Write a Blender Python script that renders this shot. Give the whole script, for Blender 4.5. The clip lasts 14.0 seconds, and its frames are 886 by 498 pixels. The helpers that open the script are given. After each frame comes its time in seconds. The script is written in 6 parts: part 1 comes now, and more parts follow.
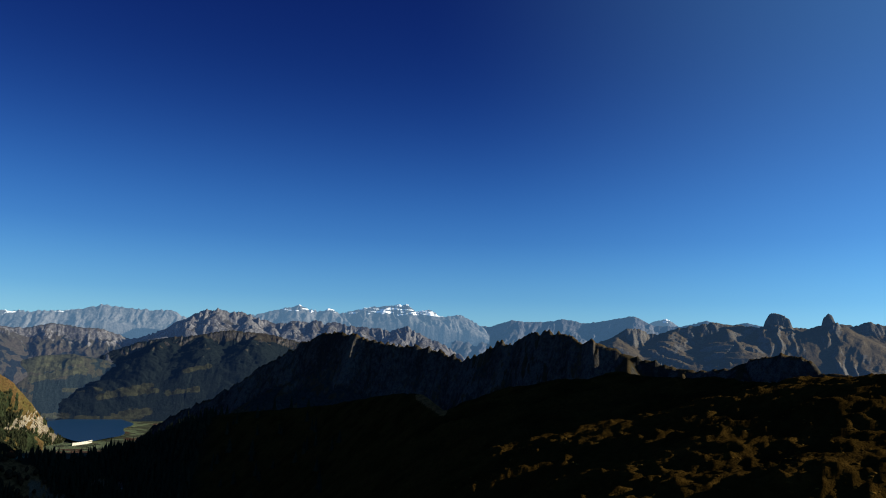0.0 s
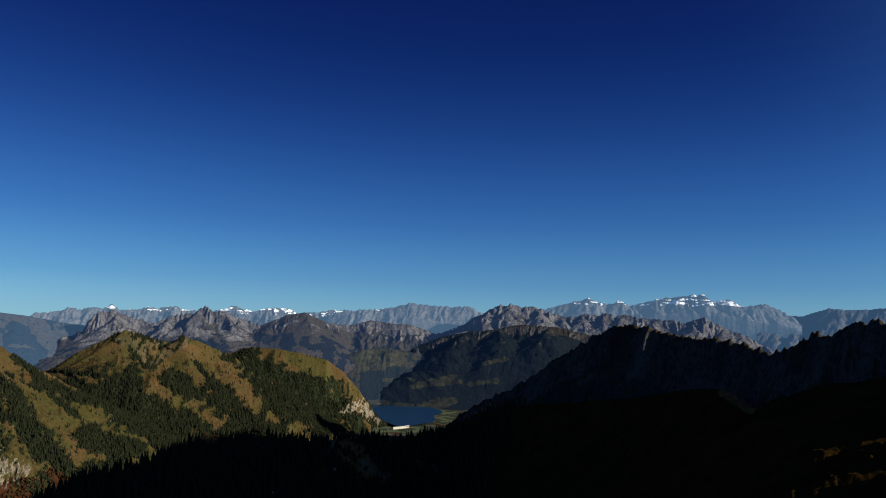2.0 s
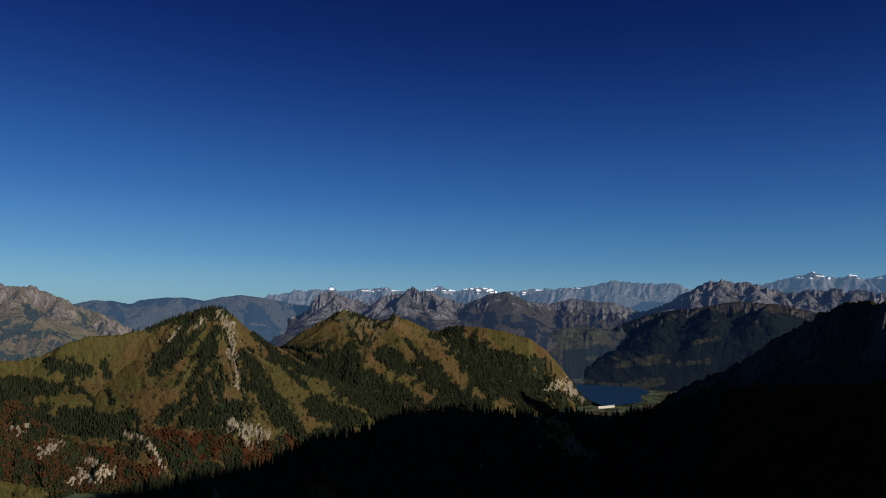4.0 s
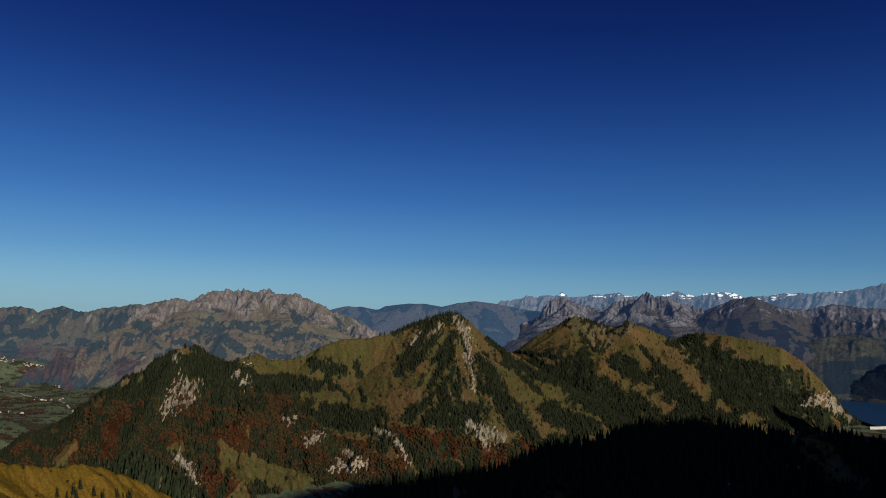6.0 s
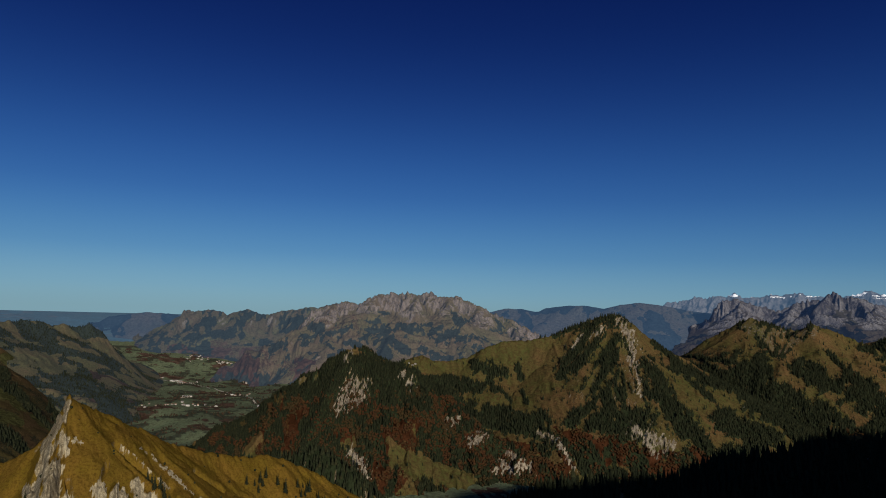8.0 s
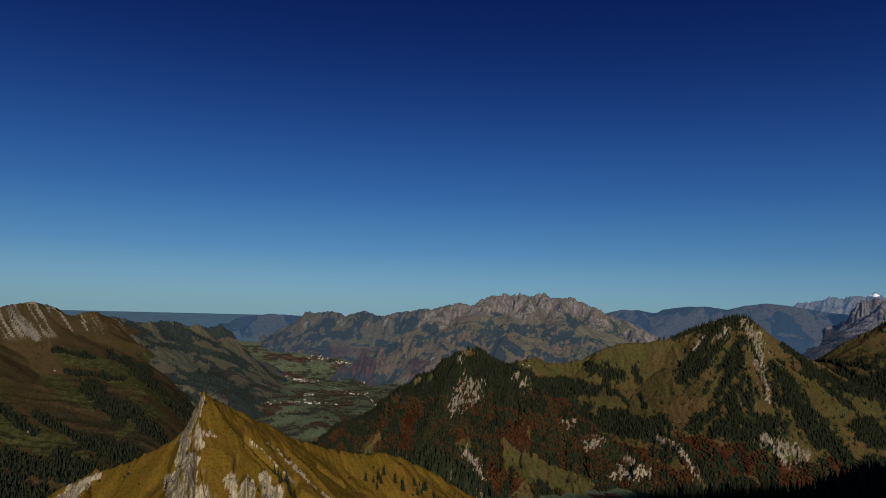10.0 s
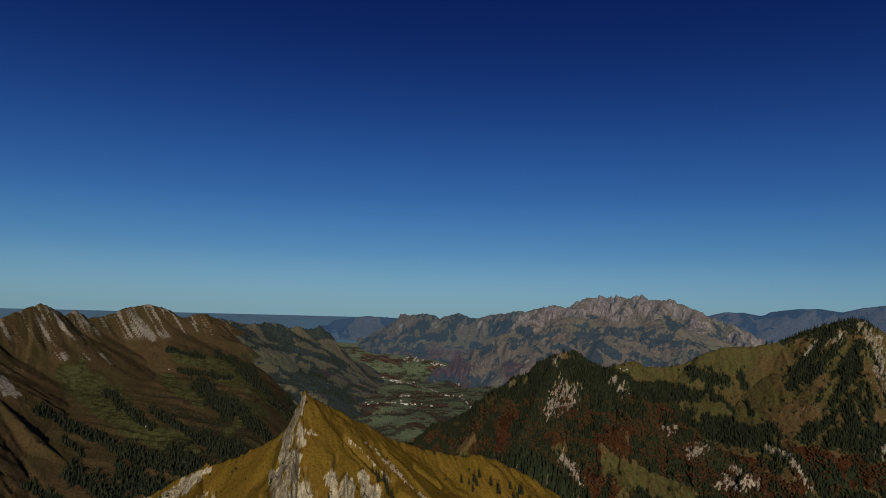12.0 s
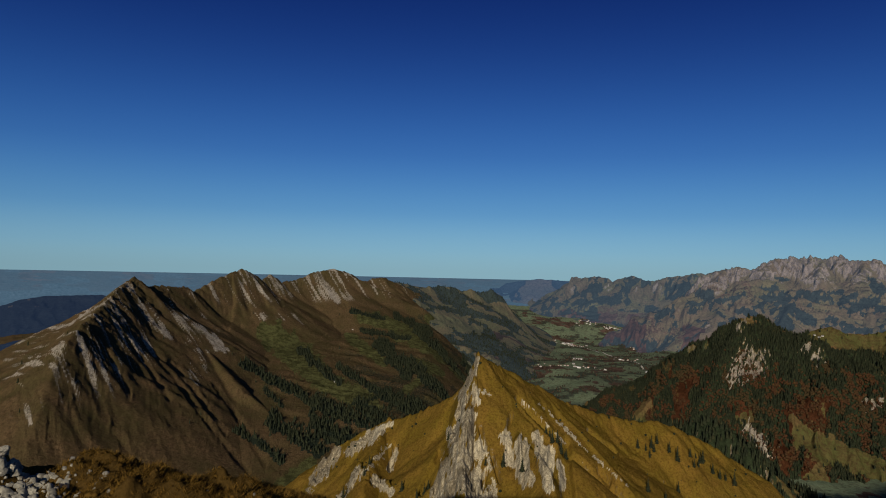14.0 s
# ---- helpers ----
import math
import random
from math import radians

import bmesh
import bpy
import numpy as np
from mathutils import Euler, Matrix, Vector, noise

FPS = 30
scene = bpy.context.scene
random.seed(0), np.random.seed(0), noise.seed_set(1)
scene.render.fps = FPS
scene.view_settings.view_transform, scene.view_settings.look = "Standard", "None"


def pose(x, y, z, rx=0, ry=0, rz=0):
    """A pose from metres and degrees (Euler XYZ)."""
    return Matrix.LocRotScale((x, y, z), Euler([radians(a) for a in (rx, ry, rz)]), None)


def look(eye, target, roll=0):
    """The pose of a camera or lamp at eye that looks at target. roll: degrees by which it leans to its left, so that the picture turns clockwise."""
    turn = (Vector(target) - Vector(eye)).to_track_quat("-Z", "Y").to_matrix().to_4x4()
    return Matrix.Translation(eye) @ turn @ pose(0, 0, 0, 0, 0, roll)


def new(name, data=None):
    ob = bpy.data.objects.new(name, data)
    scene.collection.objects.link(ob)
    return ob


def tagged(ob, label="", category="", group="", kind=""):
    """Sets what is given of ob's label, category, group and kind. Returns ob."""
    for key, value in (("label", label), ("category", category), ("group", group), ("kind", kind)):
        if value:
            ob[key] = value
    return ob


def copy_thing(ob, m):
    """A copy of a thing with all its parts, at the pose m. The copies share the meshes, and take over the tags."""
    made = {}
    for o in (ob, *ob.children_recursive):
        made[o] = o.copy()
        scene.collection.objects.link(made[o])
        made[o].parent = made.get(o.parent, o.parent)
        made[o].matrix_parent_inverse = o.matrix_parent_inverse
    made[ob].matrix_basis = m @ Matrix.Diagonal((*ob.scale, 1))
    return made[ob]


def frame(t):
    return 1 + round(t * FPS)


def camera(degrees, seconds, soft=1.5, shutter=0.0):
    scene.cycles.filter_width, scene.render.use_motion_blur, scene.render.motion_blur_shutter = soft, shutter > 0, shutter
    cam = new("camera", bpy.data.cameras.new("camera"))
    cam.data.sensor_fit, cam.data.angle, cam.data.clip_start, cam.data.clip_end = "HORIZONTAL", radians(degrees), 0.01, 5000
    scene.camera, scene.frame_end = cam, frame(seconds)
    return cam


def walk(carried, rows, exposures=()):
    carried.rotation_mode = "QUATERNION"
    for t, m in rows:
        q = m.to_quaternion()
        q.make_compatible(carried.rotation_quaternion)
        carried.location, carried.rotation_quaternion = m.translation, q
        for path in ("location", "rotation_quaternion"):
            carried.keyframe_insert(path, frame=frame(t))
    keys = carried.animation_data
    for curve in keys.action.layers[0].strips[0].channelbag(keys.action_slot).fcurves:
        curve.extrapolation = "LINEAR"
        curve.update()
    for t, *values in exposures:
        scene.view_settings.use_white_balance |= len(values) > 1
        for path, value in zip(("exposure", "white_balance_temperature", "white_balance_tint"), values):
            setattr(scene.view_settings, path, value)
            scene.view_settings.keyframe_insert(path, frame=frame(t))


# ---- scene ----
cam = camera(63.61, 14.0, 1.0)
PATH = [
    (0.0, pose(0, 0, 0, 98.64, -1.60, 1.65)),
    (0.5, pose(0, 0, 0, 98.50, -1.55, 7.16)),
    (1.0, pose(0, 0, 0, 98.36, -1.51, 12.98)),
    (1.5, pose(0, 0, 0, 98.20, -1.44, 19.28)),
    (2.0, pose(0, 0, 0, 97.50, -1.42, 24.52)),
    (2.5, pose(0, 0, 0, 96.62, -1.41, 29.42)),
    (2.7, pose(0, 0, 0, 96.26, -1.45, 31.15)),
    (4.8, pose(0, 0, 0, 95.57, -1.36, 46.88)),
    (5.0, pose(0, 0, 0, 95.59, -1.45, 48.84)),
    (5.5, pose(0, 0, 0, 95.49, -1.63, 54.08)),
    (6.0, pose(0, 0, 0, 95.42, -1.59, 58.80)),
    (6.5, pose(0, 0, 0, 95.30, -1.46, 64.47)),
    (7.0, pose(0, 0, 0, 95.27, -1.48, 67.60)),
    (7.5, pose(0, 0, 0, 95.26, -1.48, 69.77)),
    (9.8, pose(0, 0, 0, 95.14, -1.60, 79.09)),
    (10.0, pose(0, 0, 0, 95.12, -1.51, 80.52)),
    (10.5, pose(0, 0, 0, 95.07, -1.49, 83.78)),
    (11.0, pose(0, 0, 0, 95.08, -1.56, 84.61)),
    (11.5, pose(0, 0, 0, 95.05, -1.48, 86.74)),
    (12.0, pose(0, 0, 0, 95.11, -1.56, 88.01)),
    (12.5, pose(0, 0, 0, 95.14, -1.55, 89.07)),
    (13.0, pose(0, 0, 0, 94.80, -1.42, 93.41)),
    (13.5, pose(0, 0, 0, 93.31, -1.30, 97.42)),
    (14.0, pose(0, 0, 0, 91.83, -1.26, 101.61)),
]
walk(cam, PATH, [(0.0, 0.75, 6700, 2), (2.5, 0.15, 6550, 7), (5.0, -0.05, 6500, 10), (6.5, -0.1, 6500, 10), (7.5, -0.28, 6500, 10), (11.0, -0.35, 6500, 10), (13.0, -0.38, 6500, 10), (13.5, -0.28, 6500, 10), (14.0, -0.1, 6500, 10)])

# ---- daylight ----
SUN_BEARING, SUN_HEIGHT = -88.0, 17.0
to_sun = Vector((-math.sin(radians(SUN_BEARING)) * math.cos(radians(SUN_HEIGHT)),
                 math.cos(radians(SUN_BEARING)) * math.cos(radians(SUN_HEIGHT)), math.sin(radians(SUN_HEIGHT))))
sun = new("sun", bpy.data.lights.new("sun", "SUN"))
sun.data.energy, sun.data.angle, sun.data.color = 5.8, radians(0.5), (1.0, 0.89, 0.73)
sun.matrix_world = look(to_sun * 100, (0, 0, 0))

world = bpy.data.worlds.new("sky")
scene.world = world
world.use_nodes = True
wn, wl = world.node_tree.nodes, world.node_tree.links
sky = wn.new("ShaderNodeTexSky")
sky.sky_type, sky.sun_disc = "NISHITA", False
sky.sun_elevation, sky.sun_rotation = radians(SUN_HEIGHT), radians(-SUN_BEARING)
sky.altitude, sky.air_density, sky.dust_density, sky.ozone_density = 2000, 1.0, 2.5, 4.0
# clear high-mountain sky: the depth of the blue follows the height above the skyline, the sky texture adds the sun's side
way = wn.new("ShaderNodeTexCoord")
up = wn.new("ShaderNodeSeparateXYZ")
wl.new(way.outputs["Generated"], up.inputs[0])
deep = wn.new("ShaderNodeValToRGB")
deep.color_ramp.interpolation = "B_SPLINE"
stops = [(0.0, (0.24, 0.41, 0.48)), (0.03, (0.235, 0.46, 0.595)), (0.08, (0.105, 0.315, 0.585)), (0.16, (0.035, 0.153, 0.475)),
         (0.27, (0.0105, 0.054, 0.265)), (0.38, (0.003, 0.019, 0.145)), (0.5, (0.002, 0.010, 0.1)), (1.0, (0.002, 0.009, 0.07))]
for k, (place, value) in enumerate(stops):
    stop = deep.color_ramp.elements[k] if k < 2 else deep.color_ramp.elements.new(place)
    stop.position, stop.color = place, (*value, 1)
wl.new(up.outputs[2], deep.inputs[0])
lift = wn.new("ShaderNodeMix")
lift.data_type, lift.blend_type, lift.clamp_result = "RGBA", "ADD", False
lift.inputs[0].default_value = 0.002
wl.new(deep.outputs[0], lift.inputs[6])
wl.new(sky.outputs[0], lift.inputs[7])
# the clear air glows brighter towards the sun
near_sun = wn.new("ShaderNodeVectorMath")
near_sun.operation = "DOT_PRODUCT"
near_sun.inputs[1].default_value = to_sun
wl.new(way.outputs["Generated"], near_sun.inputs[0])
spread = wn.new("ShaderNodeMapRange")
spread.interpolation_type = "SMOOTHSTEP"
spread.inputs["From Min"].default_value, spread.inputs["From Max"].default_value = 0.08, 1.0
wl.new(near_sun.outputs["Value"], spread.inputs["Value"])
# clear air scatters most towards the sun and away from it, least at right angles to it
square = wn.new("ShaderNodeMath")
square.operation = "POWER"
square.inputs[1].default_value = 2.0
size_of = wn.new("ShaderNodeMath")
size_of.operation = "ABSOLUTE"
wl.new(near_sun.outputs["Value"], size_of.inputs[0])
wl.new(size_of.outputs[0], square.inputs[0])
phase = wn.new("ShaderNodeMath")
phase.operation = "MULTIPLY_ADD"
phase.inputs[1].default_value, phase.inputs[2].default_value = 0.34, 0.70
wl.new(square.outputs[0], phase.inputs[0])
scattered = wn.new("ShaderNodeVectorMath")
scattered.operation = "SCALE"
wl.new(lift.outputs[2], scattered.inputs[0])
wl.new(phase.outputs[0], scattered.inputs["Scale"])
glow = wn.new("ShaderNodeMix")
glow.data_type, glow.blend_type, glow.clamp_result = "RGBA", "ADD", False
glow.inputs[7].default_value = (0.036, 0.1, 0.18, 1)
wl.new(spread.outputs[0], glow.inputs[0])
wl.new(scattered.outputs[0], glow.inputs[6])
wl.new(glow.outputs[2], wn["Background"].inputs[0])
wn["Background"].inputs[1].default_value = 1.0


# ---- materials ----
def nodes_of(name):
    mat = bpy.data.materials.new(name)
    mat.use_nodes = True
    nt = mat.node_tree
    return mat, nt, nt.nodes["Principled BSDF"]


def noise_of(nt, scale, detail=6.0, rough=0.6, stretch=None, offset=0.0):
    co = nt.nodes.new("ShaderNodeTexCoord")
    mp = nt.nodes.new("ShaderNodeMapping")
    mp.inputs["Location"].default_value = (offset, offset * 0.7, offset * 0.3)
    if stretch:
        mp.inputs["Scale"].default_value = stretch
    nt.links.new(co.outputs["Object"], mp.inputs[0])
    n = nt.nodes.new("ShaderNodeTexNoise")
    n.inputs["Scale"].default_value, n.inputs["Detail"].default_value, n.inputs["Roughness"].default_value = scale, detail, rough
    nt.links.new(mp.outputs[0], n.inputs["Vector"])
    return n.outputs["Fac"]


def ramp(nt, fac, lo, hi, a=0.0, b=1.0):
    n = nt.nodes.new("ShaderNodeMapRange")
    n.interpolation_type = "SMOOTHSTEP"
    for k, v in zip(("From Min", "From Max", "To Min", "To Max"), (lo, hi, a, b)):
        n.inputs[k].default_value = v
    nt.links.new(fac, n.inputs["Value"])
    return n.outputs[0]


def blend(nt, fac, a, b, mode="MIX"):
    n = nt.nodes.new("ShaderNodeMix")
    n.data_type, n.blend_type = "RGBA", mode
    for v, i in ((fac, 0), (a, 6), (b, 7)):
        if isinstance(v, (int, float)):
            n.inputs[i].default_value = v
        elif isinstance(v, tuple):
            n.inputs[i].default_value = (*v, 1)
        else:
            nt.links.new(v, n.inputs[i])
    return n.outputs[2]


def calc(nt, op, a, b):
    n = nt.nodes.new("ShaderNodeMath")
    n.operation = op
    for i, v in enumerate((a, b)):
        if isinstance(v, (int, float)):
            n.inputs[i].default_value = v
        else:
            nt.links.new(v, n.inputs[i])
    return n.outputs[0]


def land(name, grass, dry, rock, rock_dark, wood, red, snow=(0.75, 0.77, 0.8), far=1900.0, bump=0.6, haze_glow=None):
    """Ground cover of a mountain: turf, scree and rock, woods and snow, laid out by the mesh's cover attribute. Far
    lands glow faintly blue as painted haze.
    """
    mat, nt, bsdf = nodes_of(name)
    at = nt.nodes.new("ShaderNodeAttribute")
    at.attribute_name = "cover"
    sep = nt.nodes.new("ShaderNodeSeparateColor")
    nt.links.new(at.outputs["Color"], sep.inputs[0])
    grain = far / 1264.0
    wide, mid, fine = noise_of(nt, 0.016 / grain), noise_of(nt, 0.07 / grain, 5, 0.65, offset=31), noise_of(nt, 0.22 / grain, 6, 0.75, offset=7)
    layers = noise_of(nt, 0.09 / grain, 6, 0.75, (2.0, 2.0, 0.35), 5)
    fl = nt.nodes.new("ShaderNodeAttribute")
    fl.attribute_name = "flow"
    turf = blend(nt, ramp(nt, calc(nt, "ADD", wide, calc(nt, "MULTIPLY", fl.outputs["Fac"], 0.35)), 0.58, 0.86), grass, dry)
    turf = blend(nt, ramp(nt, mid, 0.38, 0.64, 0.0, 0.75), turf, tuple(0.55 * a + 0.45 * b for a, b in zip(grass, dry)))
    turf = blend(nt, ramp(nt, fine, 0.42, 0.66, 0.0, 0.8), turf, tuple(0.42 * c for c in dry))
    stone = blend(nt, ramp(nt, calc(nt, "ADD", layers, calc(nt, "MULTIPLY", fl.outputs["Fac"], 0.5)), 0.64, 0.95), rock_dark, rock)
    stone = blend(nt, ramp(nt, fine, 0.47, 0.64, 0.0, 0.55), stone, tuple(0.5 * c for c in rock_dark))
    crack = noise_of(nt, 0.55 / grain, 5, 0.8, (1.6, 1.6, 0.6), 13)
    stone = blend(nt, ramp(nt, crack, 0.52, 0.64, 0.0, 0.65), stone, tuple(0.5 * a + 0.3 * b for a, b in zip(rock_dark, dry)))
    bush = blend(nt, ramp(nt, fine, 0.3, 0.7), wood, tuple(2.2 * c for c in wood))
    autumn = blend(nt, ramp(nt, mid, 0.4, 0.6), red, tuple(0.5 * c for c in red))

    def edge(mask, soft=0.16):
        rough = calc(nt, "ADD", mask, calc(nt, "MULTIPLY", calc(nt, "SUBTRACT", fine, 0.5), 1.5))
        return ramp(nt, rough, 0.5 - soft, 0.5 + soft)

    col = blend(nt, edge(sep.outputs[2]), turf, autumn)
    col = blend(nt, edge(sep.outputs[0]), col, bush)
    col = blend(nt, edge(sep.outputs[1]), col, stone)
    white = edge(at.outputs["Alpha"], 0.08)
    col = blend(nt, white, col, snow)
    nt.links.new(col, bsdf.inputs["Base Color"])
    bsdf.inputs["Roughness"].default_value = 0.95
    bsdf.inputs["Specular IOR Level"].default_value = 0.0
    bp = nt.nodes.new("ShaderNodeBump")
    bp.inputs["Strength"].default_value, bp.inputs["Distance"].default_value = bump, 2.2 * grain
    nt.links.new(calc(nt, "ADD", fine, calc(nt, "MULTIPLY", layers, 1.2)), bp.inputs["Height"])
    nt.links.new(bp.outputs[0], bsdf.inputs["Normal"])
    # distance haze is painted as an even blue emission
    if haze_glow:
        bsdf.inputs["Emission Color"].default_value = (*haze_glow, 1)
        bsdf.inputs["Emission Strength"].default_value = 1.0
    return mat


def foliage(name, a, b, c, stand=None):
    """Needles or leaves: the colour differs from tree to tree."""
    mat, nt, bsdf = nodes_of(name)
    geo = nt.nodes.new("ShaderNodeNewGeometry")
    rnd = geo.outputs["Random Per Island"]
    col = blend(nt, ramp(nt, rnd, 0.0, 0.6), a, b)
    col = blend(nt, ramp(nt, rnd, 0.7, 1.0), col, c)
    if stand:
        col = blend(nt, ramp(nt, noise_of(nt, 0.012, 4), 0.46, 0.58, 0.0, 0.85), col, stand)
    col = blend(nt, ramp(nt, noise_of(nt, 0.8), 0.35, 0.7, 0.0, 0.6), col, tuple(0.4 * k for k in a))
    nt.links.new(col, bsdf.inputs["Base Color"])
    bsdf.inputs["Roughness"].default_value = 0.9
    bsdf.inputs["Specular IOR Level"].default_value = 0.0
    return mat


def plain(name, col, rough=0.8, dark=0.6, scale=0.5):
    mat, nt, bsdf = nodes_of(name)
    nt.links.new(blend(nt, ramp(nt, noise_of(nt, scale), 0.3, 0.7), col, tuple(dark * c for c in col)), bsdf.inputs["Base Color"])
    bsdf.inputs["Roughness"].default_value = rough
    return mat


PASTURE = land("pasture_land", (0.064, 0.066, 0.021), (0.108, 0.065, 0.029), (0.34, 0.3, 0.23), (0.12, 0.1, 0.078),
               (0.012, 0.016, 0.008), (0.06, 0.024, 0.011))
TAWNY = land("tawny_land", (0.115, 0.078, 0.011), (0.138, 0.08, 0.015), (0.4, 0.35, 0.24), (0.13, 0.105, 0.066),
             (0.012, 0.015, 0.006), (0.1, 0.04, 0.012), far=380, bump=0.6)
RIDGE = land("ridge_land", (0.058, 0.048, 0.019), (0.096, 0.062, 0.031), (0.34, 0.3, 0.24), (0.1, 0.085, 0.063),
             (0.009, 0.012, 0.008), (0.074, 0.075, 0.028), far=1300, bump=1.0)
# near heath: colours darkened to deepen the shade on the ridge
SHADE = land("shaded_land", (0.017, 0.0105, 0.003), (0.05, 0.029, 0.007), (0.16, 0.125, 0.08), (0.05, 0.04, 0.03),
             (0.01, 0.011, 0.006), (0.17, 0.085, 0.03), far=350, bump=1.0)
# rock and turf darkened, so the sunless faces of these ranges stay dark
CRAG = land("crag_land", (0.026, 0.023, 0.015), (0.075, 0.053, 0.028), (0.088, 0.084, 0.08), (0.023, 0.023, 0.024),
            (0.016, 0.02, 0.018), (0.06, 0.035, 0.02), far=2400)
# glowing lands from here on: the blue emission imitates haze over distance
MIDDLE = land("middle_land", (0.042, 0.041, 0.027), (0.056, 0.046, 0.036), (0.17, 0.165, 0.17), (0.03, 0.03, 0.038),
              (0.006, 0.008, 0.009), (0.045, 0.026, 0.02), far=4200, haze_glow=(0.009, 0.018, 0.042))
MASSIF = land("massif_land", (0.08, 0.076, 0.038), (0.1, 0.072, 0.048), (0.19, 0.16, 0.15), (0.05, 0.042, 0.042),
              (0.011, 0.015, 0.015), (0.06, 0.032, 0.024), far=3000, haze_glow=(0.02, 0.031, 0.047))
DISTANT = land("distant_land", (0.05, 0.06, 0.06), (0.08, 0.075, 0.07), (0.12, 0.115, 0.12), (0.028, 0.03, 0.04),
               (0.03, 0.04, 0.05), (0.08, 0.06, 0.05), far=4700, haze_glow=(0.047, 0.09, 0.155))
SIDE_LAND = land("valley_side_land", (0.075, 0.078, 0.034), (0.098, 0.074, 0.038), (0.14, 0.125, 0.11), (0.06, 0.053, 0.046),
                 (0.012, 0.016, 0.012), (0.05, 0.03, 0.02), far=2000, haze_glow=(0.011, 0.015, 0.02))
# shade on the lake's slopes is put into these dark colours
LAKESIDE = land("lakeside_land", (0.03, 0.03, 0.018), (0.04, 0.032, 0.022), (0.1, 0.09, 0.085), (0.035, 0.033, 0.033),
                (0.005, 0.007, 0.007), (0.036, 0.037, 0.021), far=3000, haze_glow=(0.0017, 0.0045, 0.013))
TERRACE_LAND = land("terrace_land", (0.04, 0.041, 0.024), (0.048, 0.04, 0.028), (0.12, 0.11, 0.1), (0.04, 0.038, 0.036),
                    (0.008, 0.011, 0.011), (0.056, 0.056, 0.032), far=2600, haze_glow=(0.006, 0.013, 0.028))
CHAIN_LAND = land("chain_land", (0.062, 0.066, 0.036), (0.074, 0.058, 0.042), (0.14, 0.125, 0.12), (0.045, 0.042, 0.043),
                  (0.01, 0.014, 0.015), (0.06, 0.036, 0.03), far=2800, haze_glow=(0.021, 0.036, 0.056))
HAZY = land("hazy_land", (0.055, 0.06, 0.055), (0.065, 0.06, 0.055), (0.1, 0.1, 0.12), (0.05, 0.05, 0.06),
            (0.01, 0.015, 0.02), (0.05, 0.04, 0.04), far=4600, haze_glow=(0.024, 0.053, 0.102))
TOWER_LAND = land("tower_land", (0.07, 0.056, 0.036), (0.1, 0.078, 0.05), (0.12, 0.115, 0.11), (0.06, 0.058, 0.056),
                  (0.016, 0.02, 0.018), (0.06, 0.035, 0.02), far=3300, haze_glow=(0.006, 0.013, 0.028))
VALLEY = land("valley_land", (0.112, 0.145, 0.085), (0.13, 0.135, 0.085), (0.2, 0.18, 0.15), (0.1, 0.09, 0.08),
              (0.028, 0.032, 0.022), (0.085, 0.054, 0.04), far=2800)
# the plain's haze is put into its bluish colours and its glow
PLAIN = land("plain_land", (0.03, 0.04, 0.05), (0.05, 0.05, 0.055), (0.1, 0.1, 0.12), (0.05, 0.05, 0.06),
             (0.02, 0.03, 0.04), (0.05, 0.04, 0.04), far=6000, haze_glow=(0.042, 0.088, 0.135))
WATER, water_nodes, water_bsdf = nodes_of("lake_water")
water_bsdf.inputs["Base Color"].default_value = (0.01, 0.04, 0.1, 1)
water_bsdf.inputs["Roughness"].default_value = 0.4
water_bsdf.inputs["Specular IOR Level"].default_value = 0.05
SPRUCE = foliage("spruce_needles", (0.016, 0.02, 0.012), (0.022, 0.026, 0.014), (0.031, 0.032, 0.016))
BEECH = foliage("autumn_leaves", (0.052, 0.024, 0.012), (0.043, 0.024, 0.012), (0.062, 0.034, 0.013), (0.038, 0.03, 0.014))

BARK = plain("spruce_bark", (0.06, 0.045, 0.035))
LIMESTONE = plain("limestone_block", (0.24, 0.22, 0.17), 0.9, 0.3, 9.0)
LEDGE_TURF = land("ledge_turf", (0.045, 0.028, 0.008), (0.075, 0.044, 0.012), (0.2, 0.17, 0.125), (0.07, 0.055, 0.038),
                  (0.012, 0.015, 0.006), (0.1, 0.04, 0.012), far=13.0, bump=0.8)
STRAW = foliage("dry_grass_blades", (0.09, 0.05, 0.01), (0.17, 0.098, 0.02), (0.035, 0.02, 0.006))
HEATH = foliage("heath_clumps", (0.03, 0.017, 0.004), (0.065, 0.037, 0.009), (0.11, 0.064, 0.015))
COPSE = foliage("copse_leaves", (0.035, 0.034, 0.022), (0.05, 0.036, 0.025), (0.07, 0.042, 0.026))
GRAVEL = plain("pale_gravel", (0.4, 0.37, 0.3))
CONCRETE = plain("dam_concrete", (0.42, 0.4, 0.36), 0.9, 0.8, 0.1)
PLASTER = plain("white_plaster", (0.5, 0.47, 0.42))
TILE = plain("roof_tiles", (0.22, 0.11, 0.07))
SLATE = plain("grey_roof", (0.2, 0.19, 0.18))
PALE_ROOF = plain("metal_roof", (0.5, 0.5, 0.48), 0.5)

# ---- terrain arithmetic ----
def smooth(v, lo, hi):
    u = np.clip((v - lo) / (hi - lo), 0, 1)
    return u * u * (3 - 2 * u)


def lattice(ix, iy, seed):
    h = (ix.astype(np.int64) * 374761393 + iy.astype(np.int64) * 668265263 + seed * 2147483647) & 0xFFFFFFFF
    h = ((h ^ (h >> 13)) * 1274126177) & 0xFFFFFFFF
    return ((h ^ (h >> 16)) & 0xFFFF) / 65535.0


